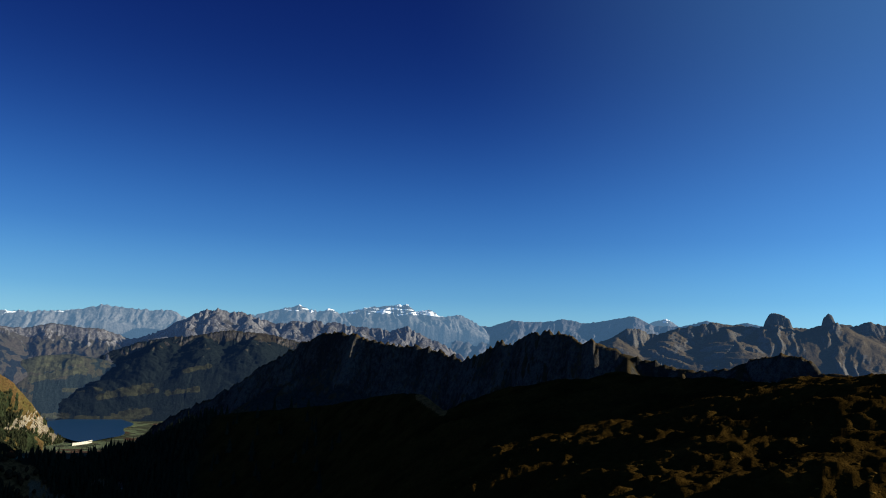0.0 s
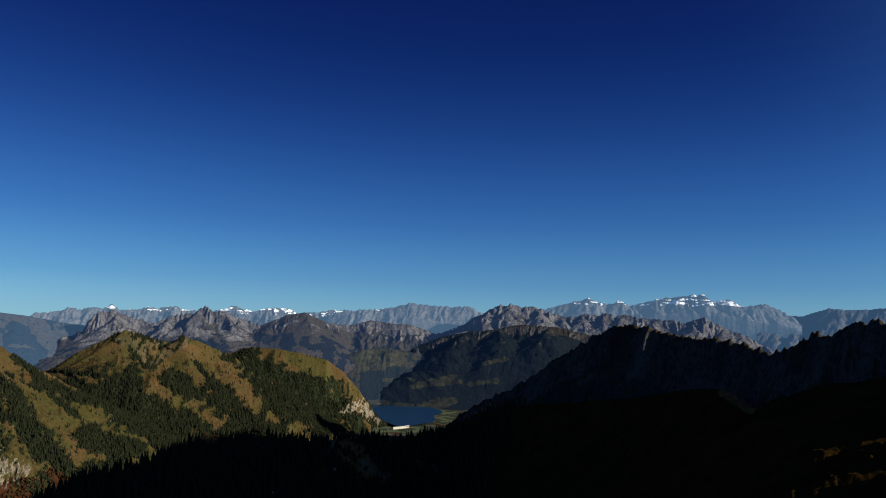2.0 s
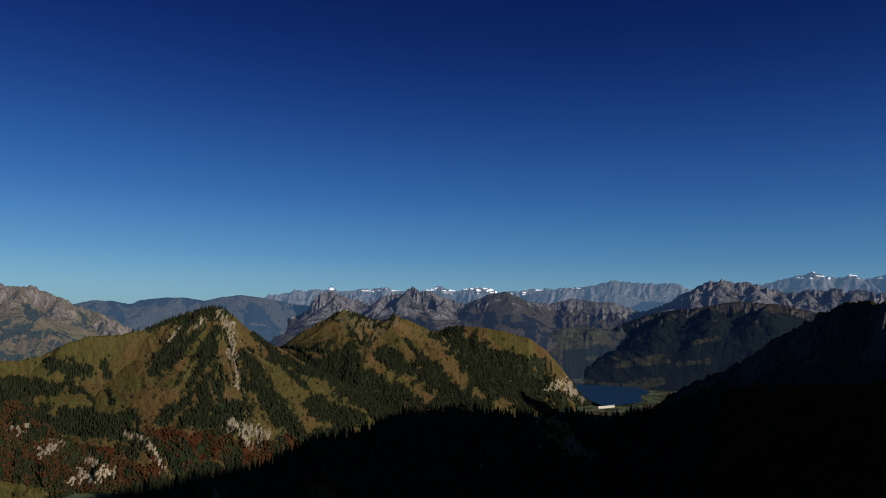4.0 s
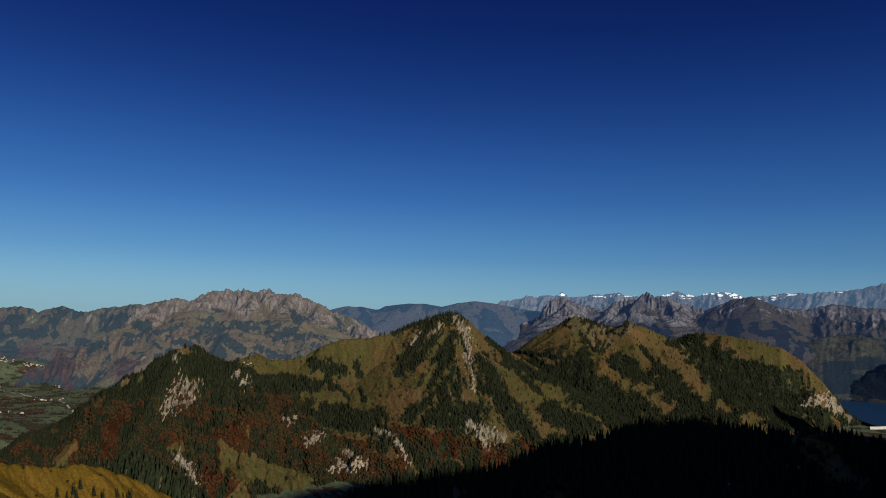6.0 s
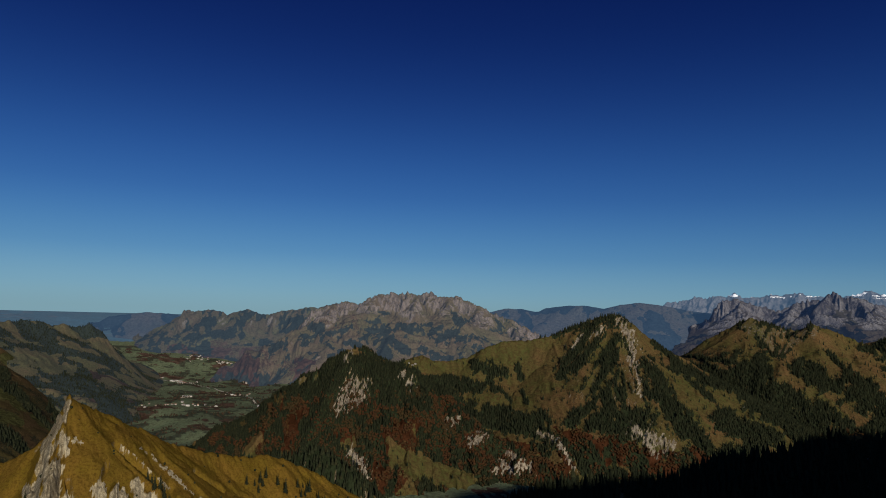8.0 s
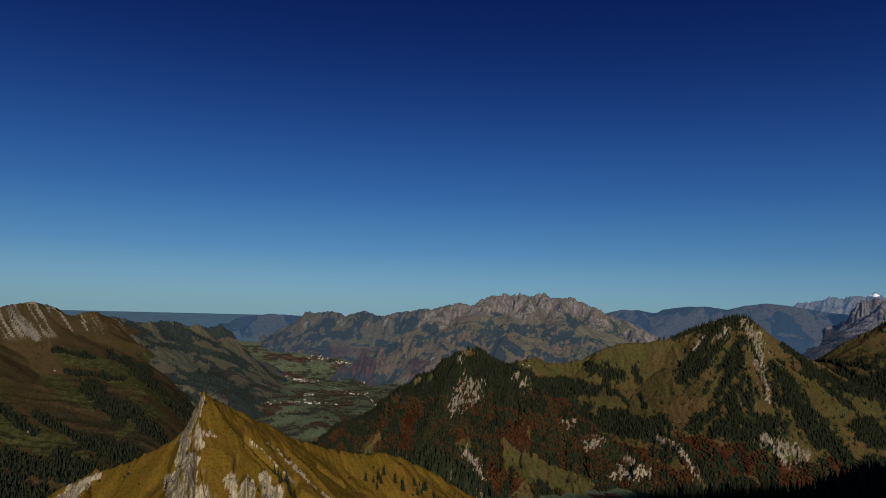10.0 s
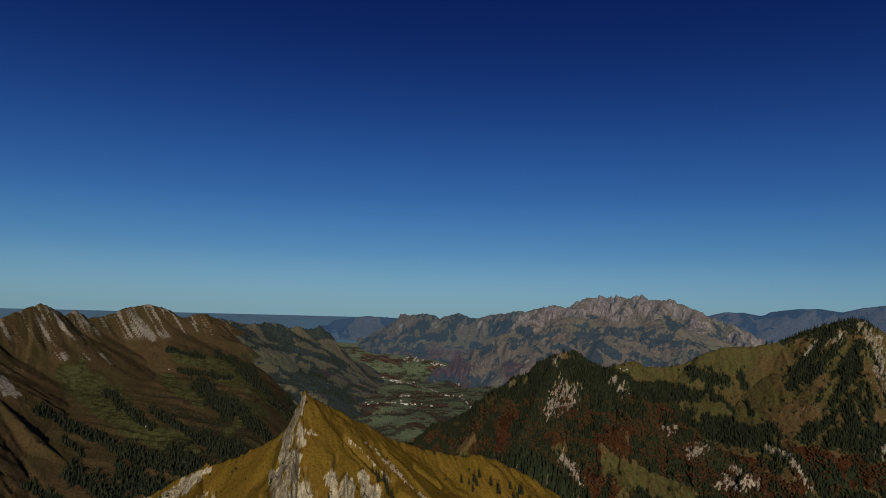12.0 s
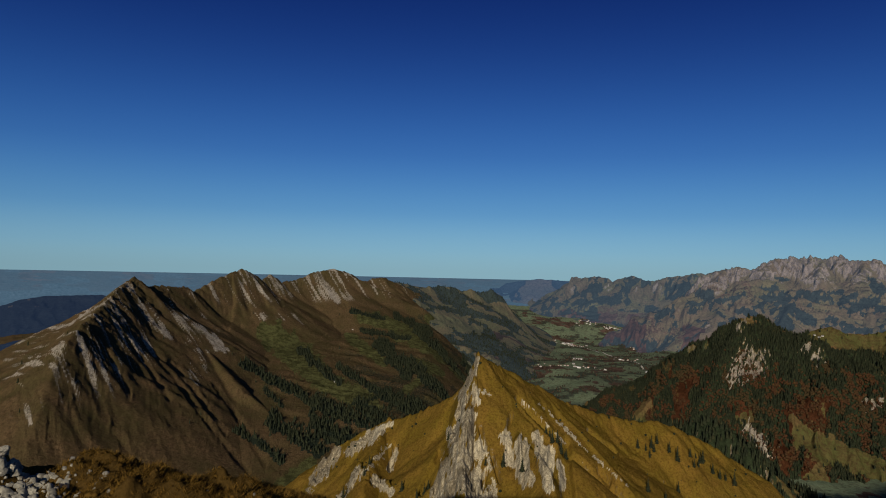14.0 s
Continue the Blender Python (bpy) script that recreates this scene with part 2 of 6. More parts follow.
def grit(x, y, seed=0):
    """Smooth noise from 0 to 1."""
    ix, iy = np.floor(x), np.floor(y)
    fx, fy = x - ix, y - iy
    ux, uy = fx * fx * (3 - 2 * fx), fy * fy * (3 - 2 * fy)
    a, b = lattice(ix, iy, seed), lattice(ix + 1, iy, seed)
    c, d = lattice(ix, iy + 1, seed), lattice(ix + 1, iy + 1, seed)
    return (a + (b - a) * ux) * (1 - uy) + (c + (d - c) * ux) * uy


def fbm(x, y, octaves=5, seed=0, gain=0.5):
    total, amp, norm = 0.0, 1.0, 0.0
    for k in range(octaves):
        total = total + amp * grit(x, y, seed + k)
        norm, amp, x, y = norm + amp, amp * gain, x * 2.03 + 17.1, y * 2.03 + 9.7
    return total / norm


def billow(x, y, octaves=4, seed=0):
    """Sharp-crested noise from 0 to 1."""
    total, amp, norm = 0.0, 1.0, 0.0
    for k in range(octaves):
        total = total + amp * (1 - np.abs(2 * grit(x, y, seed + k) - 1))
        norm, amp, x, y = norm + amp, amp * 0.5, x * 2.1 + 3.3, y * 2.1 + 5.9
    return total / norm


def polar(bearing, dist):
    a = np.radians(bearing)
    return -np.sin(a) * dist, np.cos(a) * dist


def view_plan(x, y, mid):
    """Plan coordinates about the camera: patches of far ground are drawn out away from it, to look right in its view.
    """
    if mid < 1200:
        return x, y
    return np.arctan2(-x, y) * mid, np.hypot(x, y) / 2.0


def slat_lines(x, y):
    """Tilted rock strata that slant down a mountain side: 0 between them, 1 on their edges."""
    u, v = np.arctan2(-x, y) * 1800.0, np.hypot(x, y) / 2.0
    a = (u - 0.8 * v) + 10 * fbm(u / 60, v / 60, 2, 8)
    return 0.6 * billow(a / 26, v / 260, 3, 47) + 0.4 * billow(a / 9, v / 120, 2, 49)


FLOOR = -330.0


def ground_height(x, y):
    """The valley floor: flat near by, tilted up far off to meet the skyline in the camera's view."""
    r = np.hypot(x, y)
    b = np.arctan2(-x, y)
    start = 3450 + 450 * smooth(-b, -0.85, -0.6) + 600 * smooth(b, 1.92, 2.1)
    rise = np.clip((r - start) / (4950 - start), 0, 1)
    swell = 10 + 75 * smooth(b, 1.15, 1.35)
    return FLOOR + 287 * rise + swell * (fbm(x / 300, y / 300, 4, 3) - 0.5) * np.clip((r - 700) / 600, 0, 1) * (1 - rise)


class Ridge:
    """A crest line (bearing, distance, height) with the fall of its flanks: steep for the first metres, then gentler."""

    def __init__(self, crest, steep=0.9, steep_width=80.0, gentle=0.45, rounding=6.0, brow=1.0):
        b, d, z = np.array(crest, float).T
        x, y = polar(b, d)
        self.p = np.stack([x, y, z], 1)
        self.s = np.r_[0, np.cumsum(np.hypot(np.diff(x), np.diff(y)))]
        self.way = (self.p[-1, :2] - self.p[0, :2]) / (np.hypot(*(self.p[-1, :2] - self.p[0, :2])) + 1e-9)
        self.fall = (steep, steep_width, gentle, rounding)
        self.brow = brow  # how many times steeper the land falls on the side of the first point that lies away from the crest
        a = math.radians(crest[0][0])
        away = 1 if crest[0][0] > crest[1][0] else -1
        self.aside = (-away * math.cos(a), -away * math.sin(a))

    def height(self, x, y):
        steep, width, gentle, c = self.fall
        best = np.full(x.shape, -1e9)
        s, dist = x * self.way[0] + y * self.way[1], np.zeros(x.shape)
        for i in range(len(self.p) - 1):
            (ax, ay, az), (bx, by, bz) = self.p[i], self.p[i + 1]
            dx, dy = bx - ax, by - ay
            n = dx * dx + dy * dy + 1e-9
            t = np.clip(((x - ax) * dx + (y - ay) * dy) / n, 0, 1)
            d = np.hypot(x - ax - t * dx, y - ay - t * dy)
            if self.brow > 1:
                off = (x - self.p[0, 0]) * self.aside[0] + (y - self.p[0, 1]) * self.aside[1]
                d = d + (self.brow - 1) * np.maximum(off, 0)
            e = np.sqrt(d * d + c * c) - c
            z = az + (bz - az) * t - steep * np.minimum(e, width) - gentle * np.maximum(e - width, 0)
            hit = z > best
            best = np.where(hit, z, best)
            dist = np.where(hit, d, dist)
        return best, s, dist


def blobs(ovals, x, y, z, ragged):
    """Where the land lies within one of the ovals (bearing, height, half-width, half-height), with a ragged edge."""
    b = np.degrees(np.arctan2(-x, y))
    best = np.full(x.shape, 9.0)
    for b0, z0, w, h in ovals:
        best = np.minimum(best, np.hypot((b - b0) / w, (z - z0) / h))
    return smooth(1.12 - best + 1.7 * (ragged - 0.5), -0.1, 0.1)


def sight(x, y, z):
    """Bearing and rise of places in the camera's view, in degrees."""
    return np.degrees(np.arctan2(-x, y)), np.degrees(np.arctan2(z, np.hypot(x, y)))


def strokes(lines, x, y, z, ragged=0.5, soft=0.16):
    """Where the land lies within a half-width of one of the lines (bearing, rise, bearing, rise, half-width), with a ragged edge."""
    b, e = sight(x, y, z)
    best = np.full(x.shape, 9.0)
    for b0, e0, b1, e1, w in lines:
        db, de = b1 - b0, e1 - e0
        t = np.clip(((b - b0) * db + (e - e0) * de) / (db * db + de * de + 1e-9), 0, 1)
        best = np.minimum(best, np.hypot(b - b0 - t * db, e - e0 - t * de) / w)
    return smooth(1.0 - best + 1.5 * (ragged - 0.5), -soft, soft)


def tatter(x, y, z, size, seed, slant=0.0, tall=1.0):
    """Noise in view angles for the ragged edges of woods and crags, fitted to the camera's view."""
    b, e = sight(x, y, z)
    return fbm((b + slant * e) / size, e / (size * tall), 4, seed, 0.6)


def spurs(crest, spacing, length, drop, seed, aside=25.0, steep=0.75):
    """Side ridges that run down from a crest towards the viewpoint, about one every so many metres."""
    dice_ = random.Random(seed)
    main = Ridge(crest)
    out, at = [], spacing * 0.5
    while at < main.s[-1]:
        x0, y0, z0 = (float(np.interp(at, main.s, main.p[:, k])) for k in range(3))
        a = math.atan2(-y0, -x0) + math.radians(dice_.uniform(-aside, aside))
        reach = length * dice_.uniform(0.6, 1.15)
        line = []
        for k in range(5):
            f = k / 4
            wob = 0.1 * reach * math.sin(5 * f + dice_.uniform(0, 6)) * f
            x, y = x0 + math.cos(a) * reach * f - math.sin(a) * wob, y0 + math.sin(a) * reach * f + math.cos(a) * wob
            line.append((math.degrees(math.atan2(-x, y)), math.hypot(x, y), z0 - 6 - drop * reach / length * (0.25 * f + 0.75 * f ** 1.5)))
        out.append(Ridge(line, steep, 60, 0.55, 5))
        at += spacing * dice_.uniform(0.7, 1.35)
    return out


class Massif:
    """Ridges with gullies, spurs and rough ground between them."""

    def __init__(self, ridges, gully=14.0, gully_len=60.0, rough=8.0, rough_len=70.0, jag=3.0, jag_len=14.0, seed=1, lean=0.0):
        self.ridges, self.lean, self.edge, self.crags, self.slats, self.cuts, self.clods = ridges, lean, None, None, None, None, None
        self.mid = float(np.mean([np.hypot(q.p[:, 0], q.p[:, 1]).mean() for q in ridges]))
        self.k = (gully, gully_len, rough, rough_len, jag, jag_len, seed)

    def height(self, x, y):
        gully, gl, rough, rl, jag, jl, seed = self.k
        best = np.full(x.shape, -1e9)
        second = np.full(x.shape, -2e9)
        s, dist = np.zeros(x.shape), np.zeros(x.shape)
        for n, ridge in enumerate(self.ridges):
            z, rs, rd = ridge.height(x, y)
            hit = z > best
            second = np.maximum(second, np.minimum(z, best))
            best = np.where(hit, z, best)
            s, dist = np.where(hit, rs + n * 977.0, s), np.where(hit, rd, dist)
        bend = 1.5 * gl * (fbm(x / (2.5 * gl), y / (2.5 * gl), 3, seed + 40) - 0.5) + self.lean * dist
        chute = (0.5 * billow((s + bend) / (2.3 * gl), dist / (7 * gl), 3, seed + 3) + 0.5 * billow((s + 0.7 * bend) / gl, dist / (3.5 * gl), 5, seed))
        z = best + gully * (chute - 0.72) * smooth(dist, 2, 1.1 * gl) * smooth(best - second, 0, 0.6 * gl) * 2
        u, v = view_plan(x, y, self.mid)
        z = z + rough * (fbm(u / rl, v / rl, 5, seed + 9, 0.55) - 0.5) * 2 * smooth(dist, 1, rl)
        z = z + jag * (billow(s / jl, dist / (5 * jl), 3, seed + 20) - 0.6) * 2 * (1 - smooth(dist, 2 * jl, 7 * jl)) * smooth(best - second, 0, 0.5 * gl)
        if self.crags:
            ovals, amp, size = self.crags
            u, v = np.arctan2(-x, y) * self.mid, np.hypot(x, y) / 2.5
            z = z + amp * strokes(ovals, x, y, z, 0.5, 0.4) * (billow(u / size, v / (2 * size), 5, seed + 60) - 0.55) * 2
        if self.clods:
            amp, size, reach = self.clods
            z = z + amp * (billow(x / size, y / size, 3, seed + 70) - 0.6) * (1 - smooth(np.hypot(x, y), 0.5 * reach, reach))
        if self.slats:
            amp, part_of = self.slats
            z = z + amp * (slat_lines(x, y) - 0.55) * part_of(x, y, dist)
        if self.cuts:
            lines, depth = self.cuts
            z = z - depth * strokes(lines, x, y, z, 0.5 + 0.5 * (fbm(x / 9, y / 9, 2, seed + 5) - 0.5), 0.5)
        if self.edge:
            near, width = self.edge
            low = ground_height(x, y) - 12
            z = low + (z - low) * smooth(np.hypot(x, y), near, near + width)
        return z, chute, dist


def part(name, verts, faces, material, parent=None, label="", smooth_shade=True):
    me = bpy.data.meshes.new(name)
    me.from_pydata(verts, [], faces)
    me.materials.append(material)
    if smooth_shade:
        me.polygons.foreach_set("use_smooth", np.ones(len(me.polygons), bool))
    ob = new(name, me)
    if parent:
        ob.parent = parent
    if label:
        ob["label"] = label
    return ob


def quick_mesh(name, co, quads, material):
    """A mesh of quads from arrays."""
    me = bpy.data.meshes.new(name)
    me.vertices.add(len(co))
    me.vertices.foreach_set("co", co.astype(np.float32).ravel())
    k = quads.shape[1]
    me.loops.add(quads.size)
    me.loops.foreach_set("vertex_index", quads.astype(np.int32).ravel())
    me.polygons.add(len(quads))
    me.polygons.foreach_set("loop_start", np.arange(0, quads.size, k, dtype=np.int32))
    me.polygons.foreach_set("loop_total", np.full(len(quads), k, np.int32))
    me.update(calc_edges=True)
    me.materials.append(material)
    return me


def slope_of(h, x, y, step):
    """How far the ground's normal points up, from 0 to 1."""
    gx = (h(x + step, y)[0] - h(x - step, y)[0]) / (2 * step)
    gy = (h(x, y + step)[0] - h(x, y - step)[0]) / (2 * step)
    return 1 / np.sqrt(1 + gx * gx + gy * gy)


def cover_of(spec, x, y, z, up, chute, dist):
    """Woods, rock, autumn woods and snow at places of a massif."""
    sc = spec.get("patch", 130.0)
    u, v = view_plan(x, y, spec.get("mid", 1500.0))
    v = v * spec.get("across", 1.0)
    n1, n2 = fbm(u / sc, v / sc, 5, 71), fbm(u / 30, v / 30, 4, 91)
    wood = np.zeros(x.shape)
    if "wood" in spec:
        top, amount, follow = spec["wood"]
        # follow gathers dark woods in gullies, so evenly lit slopes read as relief
        wood = n1 + 0.5 * (n2 - 0.5) + follow * (0.62 - chute) + (amount - 0.5) - smooth(z, top - 45, top + 25) * 0.8
        wood = smooth(wood, 0.46, 0.54)
    rock = np.zeros(x.shape)
    if "rock" in spec:
        lim, width, amount = spec["rock"]
        rock = smooth(lim + amount * (n2 - 0.5) + 0.2 * (chute - 0.6) - up, -width, width)
        reach = spec.get("reach", 900.0)
        rock = rock * (1 - smooth(dist + 0.6 * reach * (n1 - 0.5), reach, 1.5 * reach))
    red = np.zeros(x.shape)
    if "red" in spec:
        top, amount = spec["red"]
        red = smooth(fbm(u / 80 + 40, v / 80, 4, 55) + amount - 0.5 - smooth(z, top - 60, top + 20), 0.46, 0.54)
    snow = np.zeros(x.shape)
    if "snow" in spec:
        low, amount = spec["snow"]
        snow = smooth(fbm(u / 45, z / 8, 4, 33) + smooth(z, low - 20, low + 60) * 1.0 + amount - 1.0, 0.4, 0.6)
    if "features" in spec:
        fine, streaky = tatter(x, y, z, 0.45, 91), tatter(x, y, z, 0.16, 17, 0.35, 3.0)
        clear = strokes(OPEN_SLOPES, x, y, z, fine)
        stand = strokes(PYRAMID_WOODS, x, y, z, 0.53 + 1.3 * (0.5 * fine + 0.5 * streaky - 0.5), 0.3)
        stand = np.maximum(stand, strokes(MEADOW_WOODS + HILL_WOODS, x, y, z, 0.5 + 2.4 * (0.6 * tatter(x, y, z, 0.3, 45) + 0.4 * streaky - 0.5), 0.3))
        stand = np.maximum(stand, 0.9 * strokes([(p, q, r, t, 1.6 * w) for p, q, r, t, w in PYRAMID_WOODS], x, y, z, 0.5 + 3.0 * (tatter(x, y, z, 0.2, 67) - 0.6), 0.2))
        stand = np.maximum(stand, blobs(KNOB_STANDS, x, y, z, 0.5 + 0.7 * (fine - 0.5)))
        red = np.maximum(red * smooth(n2, 0.42, 0.55), strokes(FOOT_BEECHES, x, y, z, fine))
        red = np.maximum(red, blobs(BEECHES, x, y, z, fine)) * (1 - clear)
        wood = np.maximum(wood * (1 - clear), stand)
        rock = np.maximum(0.6 * rock, strokes(CRAG_LINES, x, y, z, 0.5 + 3.6 * (tatter(x, y, z, 0.11, 17, 0.35, 2.4) - 0.53), 0.3))
    if "extra" in spec:
        wood, rock, red, snow = spec["extra"](x, y, z, up, n1, n2, wood, rock, red, snow)
    return np.stack([wood * (1 - rock), spec.get("whole", 0.62) * rock, red, snow], -1)


def n_edge(x, y, z):
    return tatter(x, y, z, 0.7, 39)


def raise_mountain(name, massif, spec, bearings, near, far, cols, rows, material, label, category="mountain", kind="", back=25, base=None):
    """The surface of one massif, cut off where it dips under the valley floor."""
    if near > 1000:  # fewer facets far off
        cols, rows = int(0.84 * cols), int(0.84 * rows)
    b = np.linspace(bearings[0], bearings[1], cols)
    spec["mid"] = massif.mid
    if near > 600:
        massif.edge = (near, spec.get("fade", 0.3) * (far - near))
    if base is None:
        base = ground_height
    steps = np.geomspace if near < 100 and far > 1000 else np.linspace
    r = np.r_[steps(near, far, rows), far + np.geomspace(6, spec.get("back", 420), back)]
    B, R = np.meshgrid(b, r)
    x, y = polar(B, R)
    z, chute, dist = massif.height(x, y)
    fall = np.hypot(np.gradient(z, r, axis=0), np.gradient(z, np.radians(b), axis=1) / np.maximum(R, 1))
    up = 1 / np.sqrt(1 + fall * fall)
    cover = cover_of(spec, x, y, z, up, chute, dist)
    low = base(x, y) - 6
    if "taper" in spec:
        z = low - 9 + (z - low + 9) * smooth(B, *spec["taper"])
    if "lush" in spec:
        chute = chute - 0.9 * strokes(spec["lush"], x, y, z, n_edge(x, y, z))
    keep = z > low
    face = keep[:-1, :-1] | keep[1:, :-1] | keep[:-1, 1:] | keep[1:, 1:]
    z = np.maximum(z, low - 8)
    idx = np.arange(x.size).reshape(x.shape)
    quads = np.stack([idx[:-1, :-1], idx[:-1, 1:], idx[1:, 1:], idx[1:, :-1]], -1)[face]
    co = np.stack([x, y, z], -1).reshape(-1, 3)
    stony = (cover[..., 1].ravel()[quads].mean(1) > 0.5) if not kind else np.zeros(len(quads), bool)

    def sheet(what, chosen):
        used = np.unique(chosen)
        remap = np.zeros(x.size, np.int64)
        remap[used] = np.arange(len(used))
        me = quick_mesh(what, co[used], remap[chosen][:, ::-1], material)
        me.polygons.foreach_set("use_smooth", np.ones(len(me.polygons), bool))
        me.attributes.new("cover", "FLOAT_COLOR", "POINT").data.foreach_set("color", cover.reshape(-1, 4)[used].astype(np.float32).ravel())
        me.attributes.new("flow", "FLOAT", "POINT").data.foreach_set("value", chute.ravel()[used].astype(np.float32))
        return new(what, me)

    ob = tagged(sheet(name, quads[~stony]), label, category, "", kind)
    if stony.sum() > 40:
        crag = sheet("crag", quads[stony])
        tagged(crag, "bare limestone cliffs and scree", "", "", "stuff")
        crag.parent = ob
    return ob


rng = np.random.default_rng(4)


def conifers(sides=5):
    """Shape of one spruce of height 1: a wide skirt of boughs and a narrow spire."""
    v, f = [], []
    for low, wide, top in ((0.03, 0.19, 0.74), (0.42, 0.115, 1.0)):
        at = len(v)
        for i in range(sides):
            a = 2 * math.pi * (i + 2 * low) / sides
            v.append((math.cos(a) * wide, math.sin(a) * wide, low))
        v.append((0, 0, top))
        f += [(at + i, at + (i + 1) % sides, at + sides) for i in range(sides)]
    return np.array(v), np.array(f)


def broadleaf():
    """Shape of one round-crowned tree of height 1."""
    v = [(0, 0, 0.1)]
    for h, r in ((0.35, 0.36), (0.72, 0.33)):
        for i in range(5):
            a = 2 * math.pi * (i + (0.5 if h > 0.5 else 0)) / 5
            v.append((math.cos(a) * r, math.sin(a) * r, h))
    v.append((0, 0, 1))
    f = []
    for i in range(5):
        j = (i + 1) % 5
        f += [(0, 1 + j, 1 + i), (1 + i, 1 + j, 6 + i), (1 + j, 6 + j, 6 + i), (6 + i, 6 + j, 11)]
    return np.array(v), np.array(f)


def grow(name, places, heights, shape, material, label, category="trees"):
    """A wood too far off to count, as one mesh."""
    tv, tf = shape
    n = len(places)
    if n == 0:
        return None
    turn = rng.uniform(0, 6.283, n)
    wide = rng.uniform(0.8, 1.25, n)
    jit = rng.uniform(0.75, 1.25, (n, len(tv), 1))
    c, s = np.cos(turn)[:, None], np.sin(turn)[:, None]
    vx = (tv[:, 0] * c - tv[:, 1] * s) * wide[:, None]
    vy = (tv[:, 0] * s + tv[:, 1] * c) * wide[:, None]
    v = np.stack([vx, vy, np.broadcast_to(tv[:, 2], vx.shape)], -1)
    v[..., :2] *= jit
    v = v * heights[:, None, None] + places[:, None, :]
    f = (tf[None] + (np.arange(n) * len(tv))[:, None, None]).reshape(-1, 3)
    me = quick_mesh(name, v.reshape(-1, 3), f, material)
    me.polygons.foreach_set("use_smooth", np.ones(len(me.polygons), bool))
    return tagged(new(name, me), label, category, "", "stuff")


def plant_woods(massif, spec, bearings, near, far, count, height=(9, 17), scatter=0.03, leaves=True, base=None):
    """Places of the conifers and of the broad-leaved trees on a massif, as its cover has them, and a few loose ones."""
    if base is None:
        base = ground_height
    b = rng.uniform(bearings[0], bearings[1], count)
    r = np.sqrt(rng.uniform(near ** 2, far ** 2, count))
    x, y = polar(b, r)
    z, chute, dist = massif.height(x, y)
    up = slope_of(massif.height, x, y, spec.get("step", 6.0))
    cover = cover_of(spec, x, y, z, up, chute, dist)
    if "taper" in spec:
        low = base(x, y) - 6
        z = low - 9 + (z - low + 9) * smooth(b, *spec["taper"])
    ok = (z > base(x, y) - 2) & (cover[:, 1] < 0.5)
    pick = rng.uniform(0, 1, count)
    clump = tatter(x, y, z, 0.5, 83) > 0.53
    leafy = ok & (cover[:, 2] > 0.5) & (pick < 0.75) & leaves & ~clump
    fir = ok & ~leafy & ((cover[:, 2] < 0.5) | (clump & (pick < 0.8)) | (not leaves)) & ((cover[:, 0] > 0.5) | ((pick < scatter) & (z < spec.get("treeline", spec["wood"][0] + 10))))
    p = np.stack([x, y, z - 0.3], -1)
    h = rng.uniform(height[0], height[1], count) * (0.8 + 0.4 * fbm(x / 40, y / 40, 2, 12))
    return p[fir], h[fir], p[leafy], h[leafy] * 0.62


# ---- crest lines: bearing to the left of ahead, distance and height against the eye ----
# skylines fitted to the camera's view; distances are assumed, far ones drawn in
ALPS_SOUTH = [(33.46, 4750, 173.1), (32.48, 4750, 187.2), (30.97, 4750, 207.2), (29.74, 4750, 203),
    (28.34, 4750, 232.7), (27.09, 4750, 262.2), (25.76, 4750, 244.5), (24.22, 4750, 240.8), (22.66, 4750, 243.9),
    (21.42, 4750, 203.1), (18.97, 4750, 197.9), (16.29, 4750, 243.2), (14.82, 4750, 270.2), (13.54, 4750, 300.2),
    (13.12, 4750, 316.4), (12.44, 4750, 289.3), (11.34, 4750, 274.4), (10.78, 4750, 302.1), (10, 4750, 263.7),
    (8.69, 4750, 293.7), (7.36, 4750, 319.9), (4.66, 4750, 342.4), (3.97, 4750, 295.4), (2.93, 4750, 313),
    (1.92, 4750, 270.5), (0.34, 4750, 277.8), (-0.34, 4750, 256.9), (-1.25, 4750, 214.2)]
ALPS_SOUTHWEST = [(-0.35, 4780, 239.8), (-1.25, 4780, 215.5), (-2.15, 4780, 213.7), (-3.71, 4780, 258),
    (-4.83, 4780, 248.9), (-6.17, 4780, 251.3), (-7.93, 4780, 272.8), (-9.24, 4780, 248.9), (-10.54, 4780, 258.2),
    (-11.83, 4780, 278.2), (-13.11, 4780, 301.6), (-13.94, 4780, 269.8), (-14.56, 4780, 238.1),
    (-16.82, 4780, 237.1), (-18.44, 4780, 274), (-20, 4780, 243.6), (-21.17, 4780, 261.8), (-22.11, 4780, 245.2),
    (-24.14, 4780, 219.4)]
ICE_DOME = [(-13.94, 4860, 237.6), (-14.57, 4860, 267.7), (-14.98, 4860, 275.4), (-15.61, 4860, 287),
    (-16.01, 4860, 265.6), (-16.41, 4860, 240.6)]
